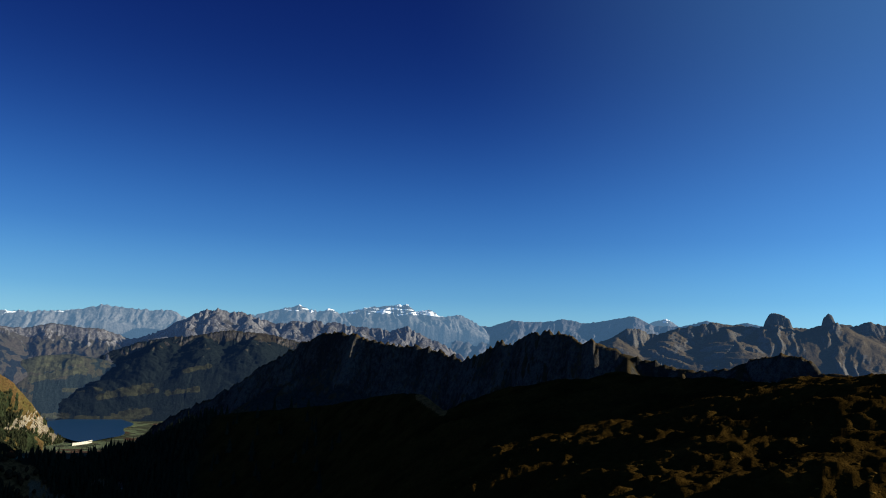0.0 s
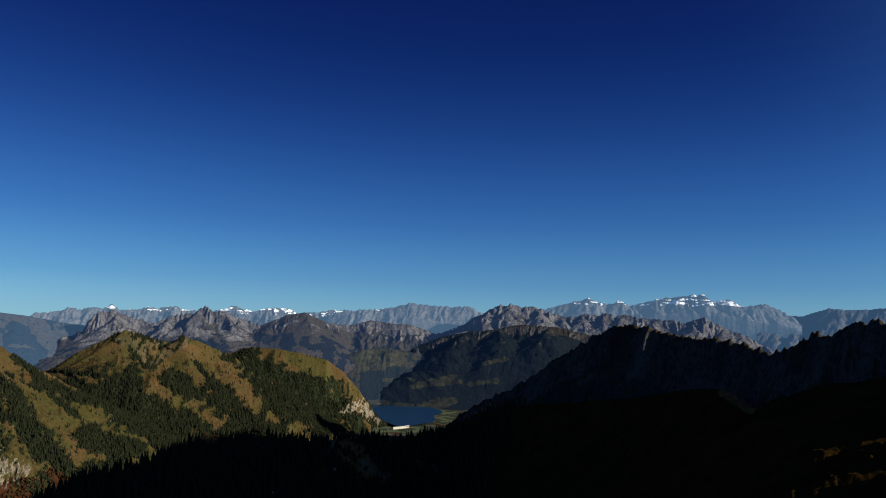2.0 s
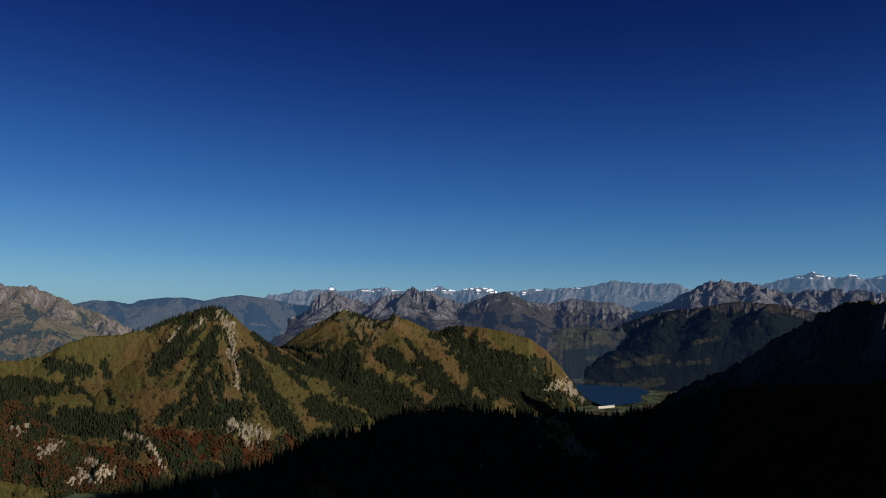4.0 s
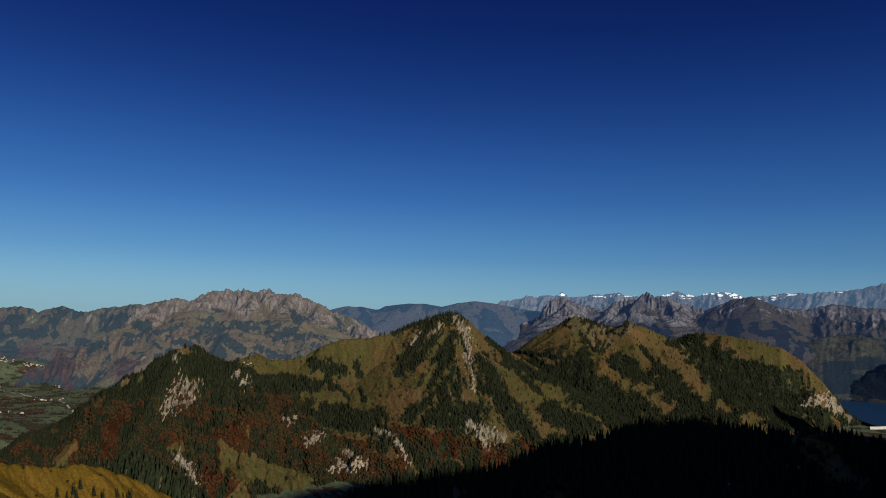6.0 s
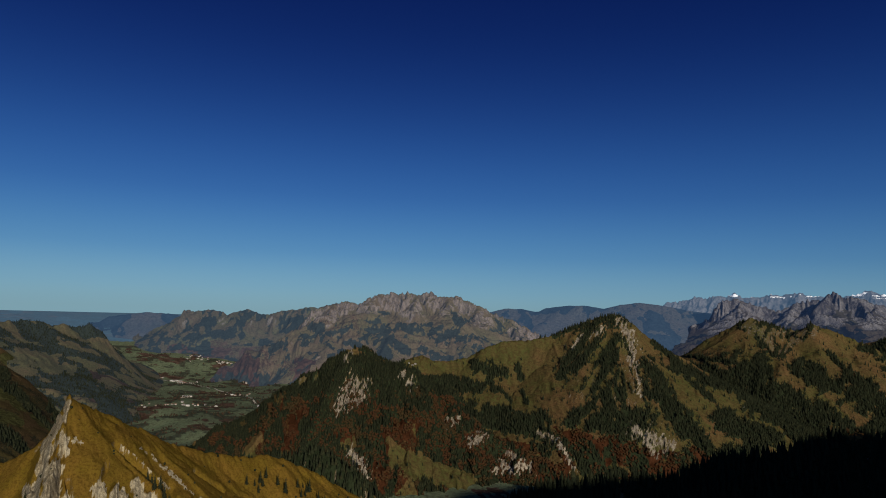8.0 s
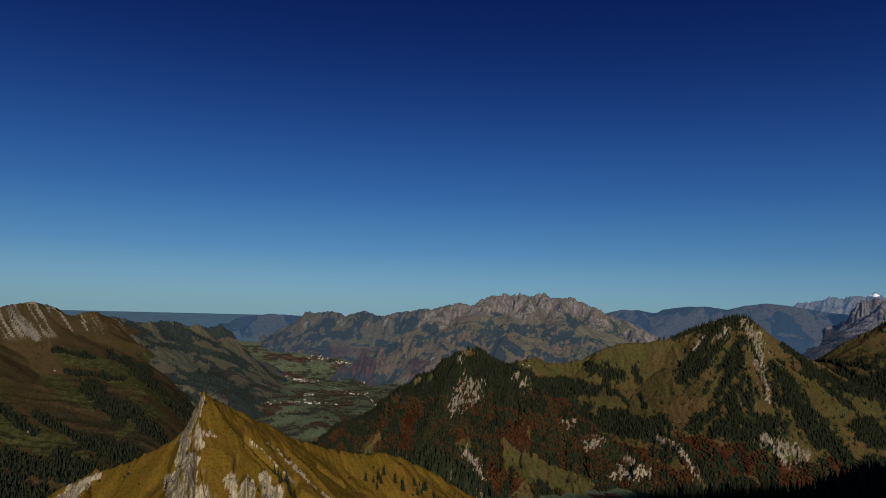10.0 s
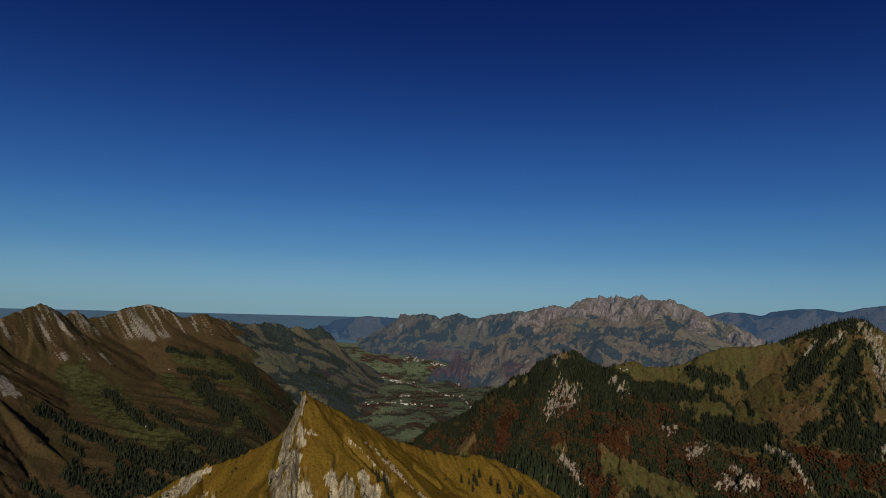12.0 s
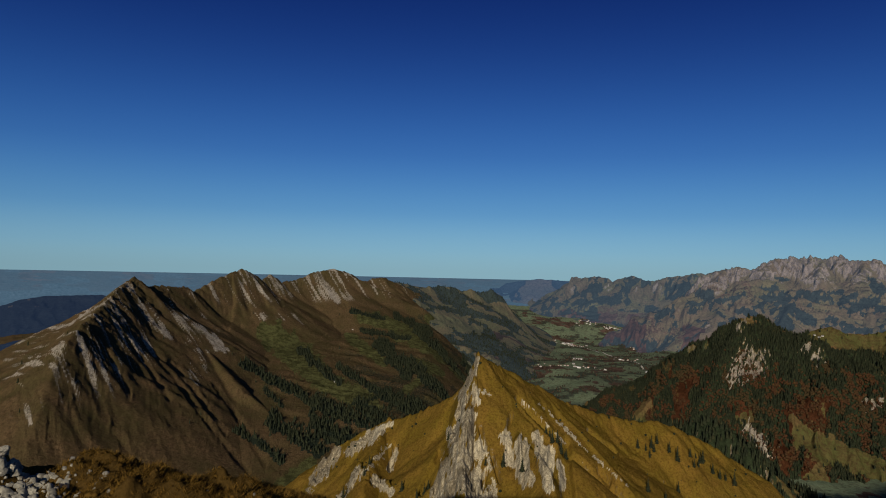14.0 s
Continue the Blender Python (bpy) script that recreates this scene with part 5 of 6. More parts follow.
# ---- the hills before the lake and the pyramid ----
HILL_STANDS = [(49.14, -3.61, 44.70, -6.91, 0.92), (47.79, -2.70, 47.01, -4.34, 0.67), (45.17, -3.13, 43.90, -3.61, 0.55), (43.15, -4.11, 39.80, -6.24, 0.79),
    (39.71, -1.79, 36.12, -3.66, 1.04), (40.17, -0.88, 38.77, -1.35, 0.49), (41.19, -3.99, 40.74, -5.80, 0.55), (37.93, -5.06, 36.18, -5.92, 0.79),
    (52.46, -3.48, 49.14, -3.89, 0.43), (36.8, -2.9, 33.4, -5.4, 0.8), (35.6, -5.0, 32.2, -6.8, 0.6)]
HILL_CRAGS = [(48.58, -0.18, 46.98, -1.54, 0.40), (46.98, -0.70, 44.37, -0.48, 0.37), (45.14, -0.50, 46.20, -2.07, 0.24), (47.51, -1.00, 46.72, -2.09, 0.27)]


def hill_cover(x, y, z, up, n1, n2, wood, rock, red, snow):
    """Dense stands in the gullies of the second hill and broken crags under its top."""
    ragged = 0.38 + 2.4 * (tatter(x, y, z, 0.6, 63, 0.5) - 0.5)
    wood = np.maximum(wood, strokes(HILL_STANDS, x, y, z, ragged))
    crag = strokes(HILL_CRAGS, x, y, z, 0.5 + 3.0 * (tatter(x, y, z, 0.2, 71, 0.4, 2.0) - 0.5), 0.3)
    scrub = strokes(HILL_CRAGS, x, y, z, 0.6 + 2.0 * (tatter(x, y, z, 0.35, 73) - 0.5))
    return np.maximum(wood, scrub), np.maximum(rock, 0.6 * crag), red, snow


second_spec = {"extra": hill_cover, "treeline": -10, "lush": LUSH, "rock": (0.46, 0.07, 0.25), "wood": (-230, 0.5, 0.9), "patch": 80, "back": 350, "features": True}
second = Massif([Ridge(SECOND_HILL, 0.75, 110, 0.5, 4), Ridge(SECOND_RIB, 0.9, 60, 0.6, 6), Ridge(SECOND_RIB_EAST, 0.7, 80, 0.55, 8)], 26, 60, 4, 70, 6, 18, 22)
raise_mountain("second_hill", second, second_spec, (30, 55), 1900, 2830, 640, 190, PASTURE,
               "grassy brown and green mountain with wooded gullies", "mountain")
shoulder_spec = {"extra": hill_cover, "treeline": -50, "lush": LUSH, "rock": (0.4, 0.07, 0.25), "wood": (-125, 0.66, 0.8), "patch": 80, "back": 300, "features": True}
shoulder = Massif([Ridge(LAKE_SHOULDER[:7][::-1], 0.7, 120, 0.8, 8, 3.0), Ridge(LAKE_SHOULDER[6:], 1.8, 50, 0.8, 4)], 20.4, 70, 4.2, 80, 2, 24, 23)
raise_mountain("lake_shoulder", shoulder, shoulder_spec, (26, 46), 2450, 3060, 420, 120, PASTURE,
               "wooded hill shoulder with alpine meadows by the lake", "hill")

def pyramid_cover(x, y, z, up, n1, n2, wood, rock, red, snow):
    """Spruces in streaks that run down from the tip, with grass and stony ribs between them."""
    ax, ay = polar(58.0, 2010.0)
    away = np.hypot(x - ax, y - ay)
    streak = fbm(np.arctan2(y - ay, x - ax) * 9, away / 220, 4, 23, 0.6)
    b, e = sight(x, y, z)
    high = smooth(e, -7.5, -6.0) * smooth(b, 54.5, 55.5) * (1 - smooth(b, 62, 63))
    gap = high * smooth(-streak, -0.43, -0.37)
    rock = np.maximum(rock, 0.8 * high * gap * smooth(tatter(x, y, z, 0.1, 57, 0.4, 3), 0.56, 0.62))
    return wood * (1 - 0.9 * gap), rock, red, snow


pyramid_spec = {"treeline": -90, "lush": LUSH, "rock": (0.3, 0.06, 0.2), "wood": (-235, 0.5, 0.6), "patch": 60, "red": (-240, 0.5), "back": 350, "features": True, "extra": pyramid_cover}
pyramid = Massif([Ridge(PYRAMID, 0.75, 130, 0.52, 3), Ridge(PYRAMID_RIB, 1.0, 110, 0.6, 3)], 11, 34, 2.94, 60, 3, 16, 24)
pyramid.crags = (CRAG_LINES, 5.0, 9.0)
raise_mountain("pyramid_peak", pyramid, pyramid_spec, (42, 80), 1300, 2180, 860, 230, PASTURE,
               "pyramid-shaped grassy peak with a rock rib and spruce woods", "mountain")
knob_spec = {"lush": LUSH, "rock": (0.38, 0.06, 0.35), "wood": (-60, 0.66, 0.6), "red": (-150, 0.62), "patch": 80, "back": 300, "features": True}
knob = Massif([Ridge(KNOB_HILL, 0.85, 60, 0.62, 4), Ridge(KNOB_RIB, 0.9, 60, 0.7, 4), Ridge(KNOB_RIB_EAST, 0.7, 60, 0.6, 6)], 42, 42, 5, 50, 5, 15, 25)
knob.crags = (CRAG_LINES, 5.0, 8.0)
raise_mountain("knob_hill", knob, knob_spec, (55, 92), 1050, 1760, 860, 220, PASTURE,
               "steep wooded hill with grey crags and red autumn beeches", "hill")

# ---- the valley's far sides ----
MASSIF_WOODS = [(76.35, -1.52, 75.97, -2.83, 0.63), (75.79, -2.07, 74.49, -2.96, 0.43), (71.97, -1.56, 70.02, -1.85, 0.55), (73.22, -2.81, 70.90, -3.45, 0.30),
    (70.72, 0.15, 70.02, -0.75, 0.32), (75.24, -0.92, 72.50, -0.80, 0.14), (79.16, -2.38, 78.02, -2.72, 0.35), (81.85, -1.12, 81.08, -1.29, 0.32),
    (84.56, -1.20, 82.83, -0.57, 0.28), (87.12, -0.59, 86.53, -0.38, 0.24), (84.92, -2.99, 83.96, -2.54, 0.22), (82.99, -2.32, 81.46, -1.88, 0.12), (80.69, -1.71, 79.17, -1.46, 0.18), (89.04, -1.91, 87.68, -1.49, 0.43),
    (80.28, -3.66, 78.96, -3.14, 0.30), (91.21, -1.48, 89.06, -1.17, 0.32),
    (92.54, -2.43, 90.01, -2.29, 0.32), (77.01, 0.07, 75.98, -0.03, 0.20), (78.03, -2.15, 76.91, -1.35, 0.14), (76.16, -0.95, 75.42, -1.34, 0.16)]
MASSIF_BEECHES = [(89.02, -2.69, 86.85, -3.78, 0.63), (86.45, -4.19, 82.96, -4.27, 0.47), (82.95, -4.80, 81.79, -5.23, 0.51), (86.08, -2.99, 85.30, -3.35, 0.24),
    (80.50, -1.51, 78.65, -0.49, 0.24), (78.41, -1.69, 78.42, -0.54, 0.24), (81.09, -0.81, 79.94, -0.97, 0.24)]
MASSIF_MEADOWS = [(75.42, -0.55, 72.86, -0.38, 0.22), (72.50, -0.37, 71.43, -0.80, 0.47), (74.31, -2.02, 72.50, -2.17, 0.47), (84.54, -2.21, 83.00, -1.74, 0.28),
    (83.75, -3.34, 80.68, -2.59, 0.28), (86.30, -1.87, 84.55, -2.11, 0.26), (81.06, -2.68, 79.92, -2.22, 0.22), (77.46, -2.79, 76.53, -2.33, 0.22),
    (82.62, -1.57, 81.84, -1.74, 0.20), (88.83, -2.33, 86.10, -2.51, 0.18), (85.34, -1.42, 84.56, -1.63, 0.18)]


def massif_cover(x, y, z, up, n1, n2, wood, rock, red, snow):
    """Stands of wood, brown beeches and bare pastures on the far slopes of the valley."""
    ragged = 0.42 + 2.6 * (tatter(x, y, z, 0.5, 57, 0.6) - 0.5)
    stands, brown, meadow = (strokes(lines, x, y, z, ragged) for lines in (MASSIF_WOODS, MASSIF_BEECHES, MASSIF_MEADOWS))
    wood = np.maximum(0.8 * wood * (1 - 0.8 * meadow) * (1 - 0.6 * brown), 0.95 * stands)
    rock = rock * (1 - 0.8 * np.maximum(stands, np.maximum(meadow, brown)))
    return wood, rock, np.maximum(red * (1 - meadow), 0.5 * brown * (1 - stands)), snow


massif = Massif([Ridge(SNOWLESS_MASSIF, 1.0, 110, 0.65, 2), *spurs(SNOWLESS_MASSIF, 190, 480, 330, 1)], 80, 36, 6, 50, 14, 22, 26)
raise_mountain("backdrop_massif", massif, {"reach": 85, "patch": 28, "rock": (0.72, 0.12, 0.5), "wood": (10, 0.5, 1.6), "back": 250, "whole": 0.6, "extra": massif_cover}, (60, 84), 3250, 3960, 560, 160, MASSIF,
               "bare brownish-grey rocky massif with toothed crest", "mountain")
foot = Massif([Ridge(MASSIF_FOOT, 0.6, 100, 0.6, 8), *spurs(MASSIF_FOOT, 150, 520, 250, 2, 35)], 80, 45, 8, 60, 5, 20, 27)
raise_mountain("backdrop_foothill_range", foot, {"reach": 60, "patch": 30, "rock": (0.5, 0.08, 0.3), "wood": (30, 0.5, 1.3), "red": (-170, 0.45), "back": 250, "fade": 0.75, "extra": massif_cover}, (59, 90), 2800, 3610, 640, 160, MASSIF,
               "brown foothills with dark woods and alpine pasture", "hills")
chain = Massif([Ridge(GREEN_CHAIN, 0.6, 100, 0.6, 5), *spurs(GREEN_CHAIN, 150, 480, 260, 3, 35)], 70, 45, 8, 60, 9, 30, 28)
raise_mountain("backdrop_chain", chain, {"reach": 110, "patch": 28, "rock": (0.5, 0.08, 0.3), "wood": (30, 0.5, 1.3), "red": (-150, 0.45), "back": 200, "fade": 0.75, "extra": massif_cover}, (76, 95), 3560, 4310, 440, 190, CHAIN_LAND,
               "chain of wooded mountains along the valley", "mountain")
def side_cover(x, y, z, up, n1, n2, wood, rock, red, snow):
    """Meadows between bands of wood, and brown beeches at the foot."""
    fine = tatter(x, y, z, 0.35, 93)
    meadow = strokes(RANGE_MEADOWS, x, y, z, fine)
    wood = np.maximum(0.9 * wood * (1 - meadow), strokes(RANGE_WOODS_SHADE, x, y, z, 0.5 + 1.3 * (fine - 0.5)))
    return wood, rock, red * (1 - meadow), snow


side = Massif([Ridge(VALLEY_SIDE, 0.7, 80, 0.4, 6), Ridge([(b, d, z - 120) for b, d, z in VALLEY_SIDE[:9]], 0.16, 300, 0.2, 30),
               *spurs(VALLEY_SIDE, 220, 420, 180, 4, 35, 0.45)], 30, 60, 6, 70, 6, 24, 29)
side_spec = {"reach": 60, "patch": 70, "rock": (0.4, 0.08, 0.3), "wood": (0, 0.5, 0.6), "red": (-200, 0.45), "back": 250, "across": 2.0, "extra": side_cover, "taper": (91.0, 98.0), "lush": RANGE_MEADOWS}
raise_mountain("backdrop_valley_side", side, side_spec,
               (88, 110), 2000, 3490, 560, 220, SIDE_LAND, "green mountain side with dark woods above the valley", "mountain")


def range_cover(x, y, z, up, n1, n2, wood, rock, red, snow):
    """Slanting bands of bare strata on the long range, and turf elsewhere."""
    b, r = np.degrees(np.arctan2(-x, y)), np.hypot(x, y)
    band = smooth(fbm(x / 13 + 2 * n1, y / 120, 4, 44), 0.58, 0.64) * smooth(z, -210, -110) * smooth(n1, 0.42, 0.54)
    high = smooth(z - 40 * (n2 - 0.5), -75, -40)
    wood = wood * smooth(123 - b, -2, 2)
    red = red * smooth(118 - b, -2, 3) * smooth(r, 1200, 1500)
    lines = slat_lines(x, y) + 0.25 * (n2 - 0.5)
    fine = tatter(x, y, z, 0.4, 93)
    cliff = strokes([(p, q, r_, t, 1.2 * w) for p, q, r_, t, w in RANGE_ROCKS], x, y, z, fine, 0.5) * smooth(lines, 0.6, 0.72)
    cliff = np.maximum(cliff, 0.9 * smooth(lines, 0.7, 0.78) * smooth(z - 40 * (n1 - 0.5), -130, -90))
    streak = smooth(lines, 0.71, 0.78) * smooth(n1, 0.4, 0.52) * smooth(b, 117, 122) * smooth(z, -250, -170)
    meadow = strokes(RANGE_MEADOWS, x, y, z, fine)
    wood = np.maximum(0.5 * wood * (1 - meadow) * (1 - smooth(b, 108, 112)), strokes(RANGE_WOODS_SHADE, x, y, z, 0.46 + 1.6 * (fine - 0.5)))
    rock = np.maximum(np.maximum(rock * (0.25 + 0.6 * high) * smooth(lines, 0.5, 0.65), 0.4 * band), np.maximum(cliff, 0.95 * streak))
    return wood, rock, np.maximum(0.4 * red, meadow * (1 - wood)), snow


range_spec = {"whole": 0.66, "taper": (96.5, 103.5), "lush": RANGE_MEADOWS, "rock": (0.48, 0.08, 0.35), "wood": (-140, 0.5, 1.2), "red": (-215, 0.5), "back": 200, "patch": 90, "extra": range_cover}
RANGE_APRON = [(b, d, z - 175) for b, d, z in LONG_RANGE if 106.2 < b < 117]
long_range = Massif([Ridge(LONG_RANGE, 0.85, 90, 0.55, 2), Ridge(RANGE_RIBS, 0.8, 60, 0.6, 4), Ridge(RANGE_RIB_B, 0.8, 60, 0.6, 4),
                     Ridge(RANGE_FOLD, 0.5, 60, 0.5, 12), Ridge(RANGE_SPUR_LOW, 0.5, 50, 0.3, 6), Ridge(BOWL_RIB, 0.9, 50, 0.6, 3), Ridge(RANGE_RIB_D, 0.45, 60, 0.4, 12),
                     Ridge(RANGE_APRON, 0.08, 300, 0.095, 30)], 10, 46, 4, 60, 6, 14, 30)
long_range.cuts = (RANGE_CUTS, 3.5)
long_range.slats = (3.6, lambda x, y, dist: smooth(np.degrees(np.arctan2(-x, y)), 112, 120) * smooth(dist, 1, 14) * (1 - 0.8 * smooth(dist, 250, 420)))
raise_mountain("long_range", long_range, range_spec, (95, 138), 700, 3080, 800, 260, RIDGE,
               "long grassy mountain ridge with tilted grey rock ribs", "mountain")
behind = Massif([Ridge(BEHIND_WOODS, 0.3, 100, 0.3, 10)], 20.4, 80, 3.36, 60, 2, 24, 31)
raise_mountain("wooded_slope", behind, {"wood": (200, 0.78, 1.2), "back": 250}, (112, 142), 1700, 2410, 300, 80, MIDDLE,
               "dark wooded slope behind the ridge", "hill")

# ---- the near ground ----
def peak_cover(x, y, z, up, n1, n2, wood, rock, red, snow):
    """Broken limestone on the ribs of the near peak."""
    streaky = tatter(x, y, z, 0.3, 19, 0.3, 3.5)
    rock = np.maximum(0.5 * rock, strokes(PEAK_ROCKS, x, y, z, 0.5 + 1.6 * (streaky - 0.48), 0.12))
    rock = np.maximum(rock, strokes(PEAK_STRATA, x, y, z, 0.5 + 3.0 * (tatter(x, y, z, 0.2, 29) - 0.58), 0.2))
    return wood, rock, red, snow


spur_spec = {"rock": (0.47, 0.06, 0.3), "wood": (0, 0.6, 0.6), "red": (-240, 0.5), "back": 200, "step": 3.0}
spur = Massif([Ridge(TREE_SPUR, 0.9, 50, 0.7, 3)], 23.8, 25, 6, 35, 3, 9, 33)
raise_mountain("tree_spur", spur, spur_spec, (72, 90), 620, 970, 300, 95, PASTURE, "rocky spur with scattered spruces", "hill")
peak_spec = {"whole": 0.75, "rock": (0.4, 0.05, 0.3), "back": 120, "step": 1.5, "extra": peak_cover, "wood": (0, 0.0, 0.0)}
peak = Massif([Ridge(NEAR_PEAK, 0.72, 60, 0.62, 2, 3.3), Ridge(NEAR_PEAK_WEST[:4], 2.4, 14, 0.8, 0.8), Ridge(NEAR_PEAK_WEST[3:], 0.85, 40, 0.8, 2), Ridge(NEAR_PEAK_RIB, 2.2, 16, 0.85, 1.0),
               Ridge(NEAR_PEAK_SLAB, 1.4, 14, 0.7, 1.5), Ridge(STRATUM, 1.2, 5, 0.75, 0.6), Ridge(STRATUM_LOW, 1.1, 4, 0.75, 0.6),
               Ridge(WEST_RIB, 1.1, 20, 0.8, 2)], 5, 17, 3, 18, 1.3, 4, 34)
peak.crags = (PEAK_ROCKS, 5.5, 5.5)
peak.cuts = (PEAK_CUTS, 4.5)
raise_mountain("near_peak", peak, peak_spec, (75, 114), 200, 565, 840, 270, TAWNY, "sharp tawny grass peak with pale limestone cliffs", "mountain")

def near_cover(x, y, z, up, n1, n2, wood, rock, red, snow):
    """Spruces on the far end of the near ridge, bare heath on its near slope, brighter brown painted on sunlit knolls.
    """
    b = np.degrees(np.arctan2(-x, y))
    r = np.hypot(x, y)
    wood = np.maximum(wood, smooth(n2, 0.22, 0.3)) * smooth(b + 0.01 * (r - 600), 18, 26)
    rock = rock * smooth(n1, 0.45, 0.6) * smooth(b, 16, 24)
    # brighter brown stands in for sunlight on the knolls and the hump's end
    sunlit_brown = strokes([(31.6, -8.6, 30.8, -9.6, 0.9), (42.3, -6.5, 41.9, -7.2, 0.6), (38.8, -6.2, 38.4, -6.8, 0.5), (50.2, -13.2, 48.9, -13.6, 0.5), (3.4, -3.0, 1.6, -4.2, 0.35)], x, y, z, n2)
    rock = np.maximum(rock, strokes([(33.4, -7.0, 32.9, -7.9, 0.35), (30.2, -9.4, 28.8, -10.2, 0.5), (37.6, -6.6, 36.6, -7.0, 0.3), (57.6, -12.6, 57.2, -13.6, 0.5), (26.5, -9.2, 24.5, -9.8, 0.35)],
                                    x, y, z, 0.5 + 2.5 * (tatter(x, y, z, 0.2, 71, 0, 1.5) - 0.52)))
    return wood * (1 - sunlit_brown), rock, np.maximum(red, sunlit_brown), snow


woods_spec = {"rock": (0.5, 0.05, 0.4), "wood": (50, 0.60, 1.2), "back": 260, "step": 2.5, "patch": 60, "extra": near_cover}
woods = Massif([Ridge(NEAR_WOODS, 0.7, 60, 0.7, 6), Ridge(NEAR_HUMP, 0.95, 60, 0.9, 5), Ridge(NEAR_SLOPE, 0.72, 60, 0.75, 4), Ridge(NEAR_PASTURE, 0.27, 75, 0.7, 8)],
               5, 22, 1.5, 8, 0.9, 7, 35)
woods.clods = (1.3, 3.2, 460.0)
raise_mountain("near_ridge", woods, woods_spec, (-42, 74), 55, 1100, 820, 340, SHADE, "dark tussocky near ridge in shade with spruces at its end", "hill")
ledge_spec = {"back": 12, "step": 0.2, "rock": (0.3, 0.05, 0.5), "extra": lambda x, y, z, up, n1, n2, w, k, d, s: (
    w, 0.7 * smooth(np.degrees(np.arctan2(-x, y)) + 14 * (fbm(x / 0.9, y / 0.9, 4, 8) - 0.5), 130.5, 133.5), d, s)}
ledge = Massif([Ridge(LEDGE, 0.45, 3, 0.6, 0.5)], 0.35, 0.9, 0.55, 0.7, 0.12, 0.5, 38)
raise_mountain("summit_ledge", ledge, ledge_spec, (100, 150), 5, 15.5, 340, 140, LEDGE_TURF, "stony golden grass ledge of the summit", "hill")
summit = Massif([Ridge(SUMMIT, 0.6, 30, 0.75, 3)], 6, 20, 3, 20, 0.5, 8, 39)
raise_mountain("summit_hill", summit, {"back": 60, "rock": (0.55, 0.05, 0.3)}, (-180, 180), 0.02, 420, 240, 130, TAWNY, "grassy summit hill under the viewpoint", "hill", "", 6)

# added out of view, only to throw shade over the near ridge
shade_caster = Massif([Ridge(SHADE_MOUNTAIN, 1.1, 200, 0.9, 6)], 20, 60, 10, 60, 4, 20, 45)
raise_mountain("unseen_shade_mountain", shade_caster, {"rock": (0.6, 0.06, 0.3), "back": 400}, (-100, -34), 420, 1800, 160, 120, CRAG,
               "unseen mountain added to cast shade on the near ridge", "mountain")

# ---- woods ----
def wood_on(name, massif_, spec, bearings, near, far, count, height, label, scatter=0.03, leafy=True):
    p, h, q, k = plant_woods(massif_, spec, bearings, near, far, count, height, scatter, leafy)
    grow(name, p, h, conifers(), SPRUCE, label)
    if leafy:
        grow("autumn_beeches", q, k, broadleaf(), BEECH, "rust-red autumn beech wood on a steep slope")


wood_on("spruce_wood", pyramid, pyramid_spec, (44, 78), 1350, 2160, 56000, (6, 11), "dark spruce wood on the pyramid peak", 0.012)
wood_on("spruce_wood", knob, knob_spec, (57, 90), 1080, 1760, 60000, (6, 11), "dark spruce wood on the crag hill", 0.01)
wood_on("spruce_wood", second, second_spec, (31, 53), 1950, 2820, 40000, (8, 13), "dark spruce wood in the hill's gullies")
wood_on("spruce_wood", shoulder, shoulder_spec, (27, 45), 2500, 3050, 16000, (8, 13), "dark spruce wood above the lake")
wood_on("spruce_wood", woods, woods_spec, (9, 72), 380, 1100, 18000, (8, 17), "dark spruces on the shaded ridge")
wood_on("spruce_wood", spur, spur_spec, (73, 88), 650, 960, 2500, (7, 13), "spruces on the rocky spur")
wood_on("spruce_wood", long_range, range_spec, (99, 135), 800, 2950, 60000, (7, 12), "spruces on the lower pasture of the ridge", 0.002, False)
wood_on("spruce_wood", side, side_spec, (93, 109), 2050, 3400, 14000, (5, 9), "dark woods on the valley side", 0.004, False)
PEAK_TREES = [(86.2, 496), (85.6, 496), (85.2, 500), (85.0, 498), (85.3, 492), (84.8, 506), (83.9, 504), (83.3, 504), (83.3, 500), (82.4, 510), (82.0, 516), (81.7, 514), (82.1, 502), (81.8, 508), (81.5, 516), (80.8, 510), (79.9, 512), (80.3, 508), (85.4, 434), (84.1, 440), (83.2, 480), (93.2, 418), (92.9, 416), (92.7, 412), (92.3, 412), (91.7, 422), (92.0, 410), (91.6, 420), (100.9, 422), (104.5, 412), (105.0, 396), (103.3, 396), (102.7, 400), (102.4, 398), (97.9, 388), (96.5, 388), (95.0, 378), (107.5, 434), (109.1, 430), (110.4, 426), (107.1, 444), (79.3, 512)]


def flat(name, bm, material, parent=None, label="", smooth_shade=False):
    """One bmesh as one mesh object."""
    me = bpy.data.meshes.new(name)
    bm.to_mesh(me)
    bm.free()
    me.materials.append(material)
    if smooth_shade:
        me.polygons.foreach_set("use_smooth", np.ones(len(me.polygons), bool))
    ob = new(name, me)
    if parent:
        ob.parent = parent
    if label:
        ob["label"] = label
    return ob


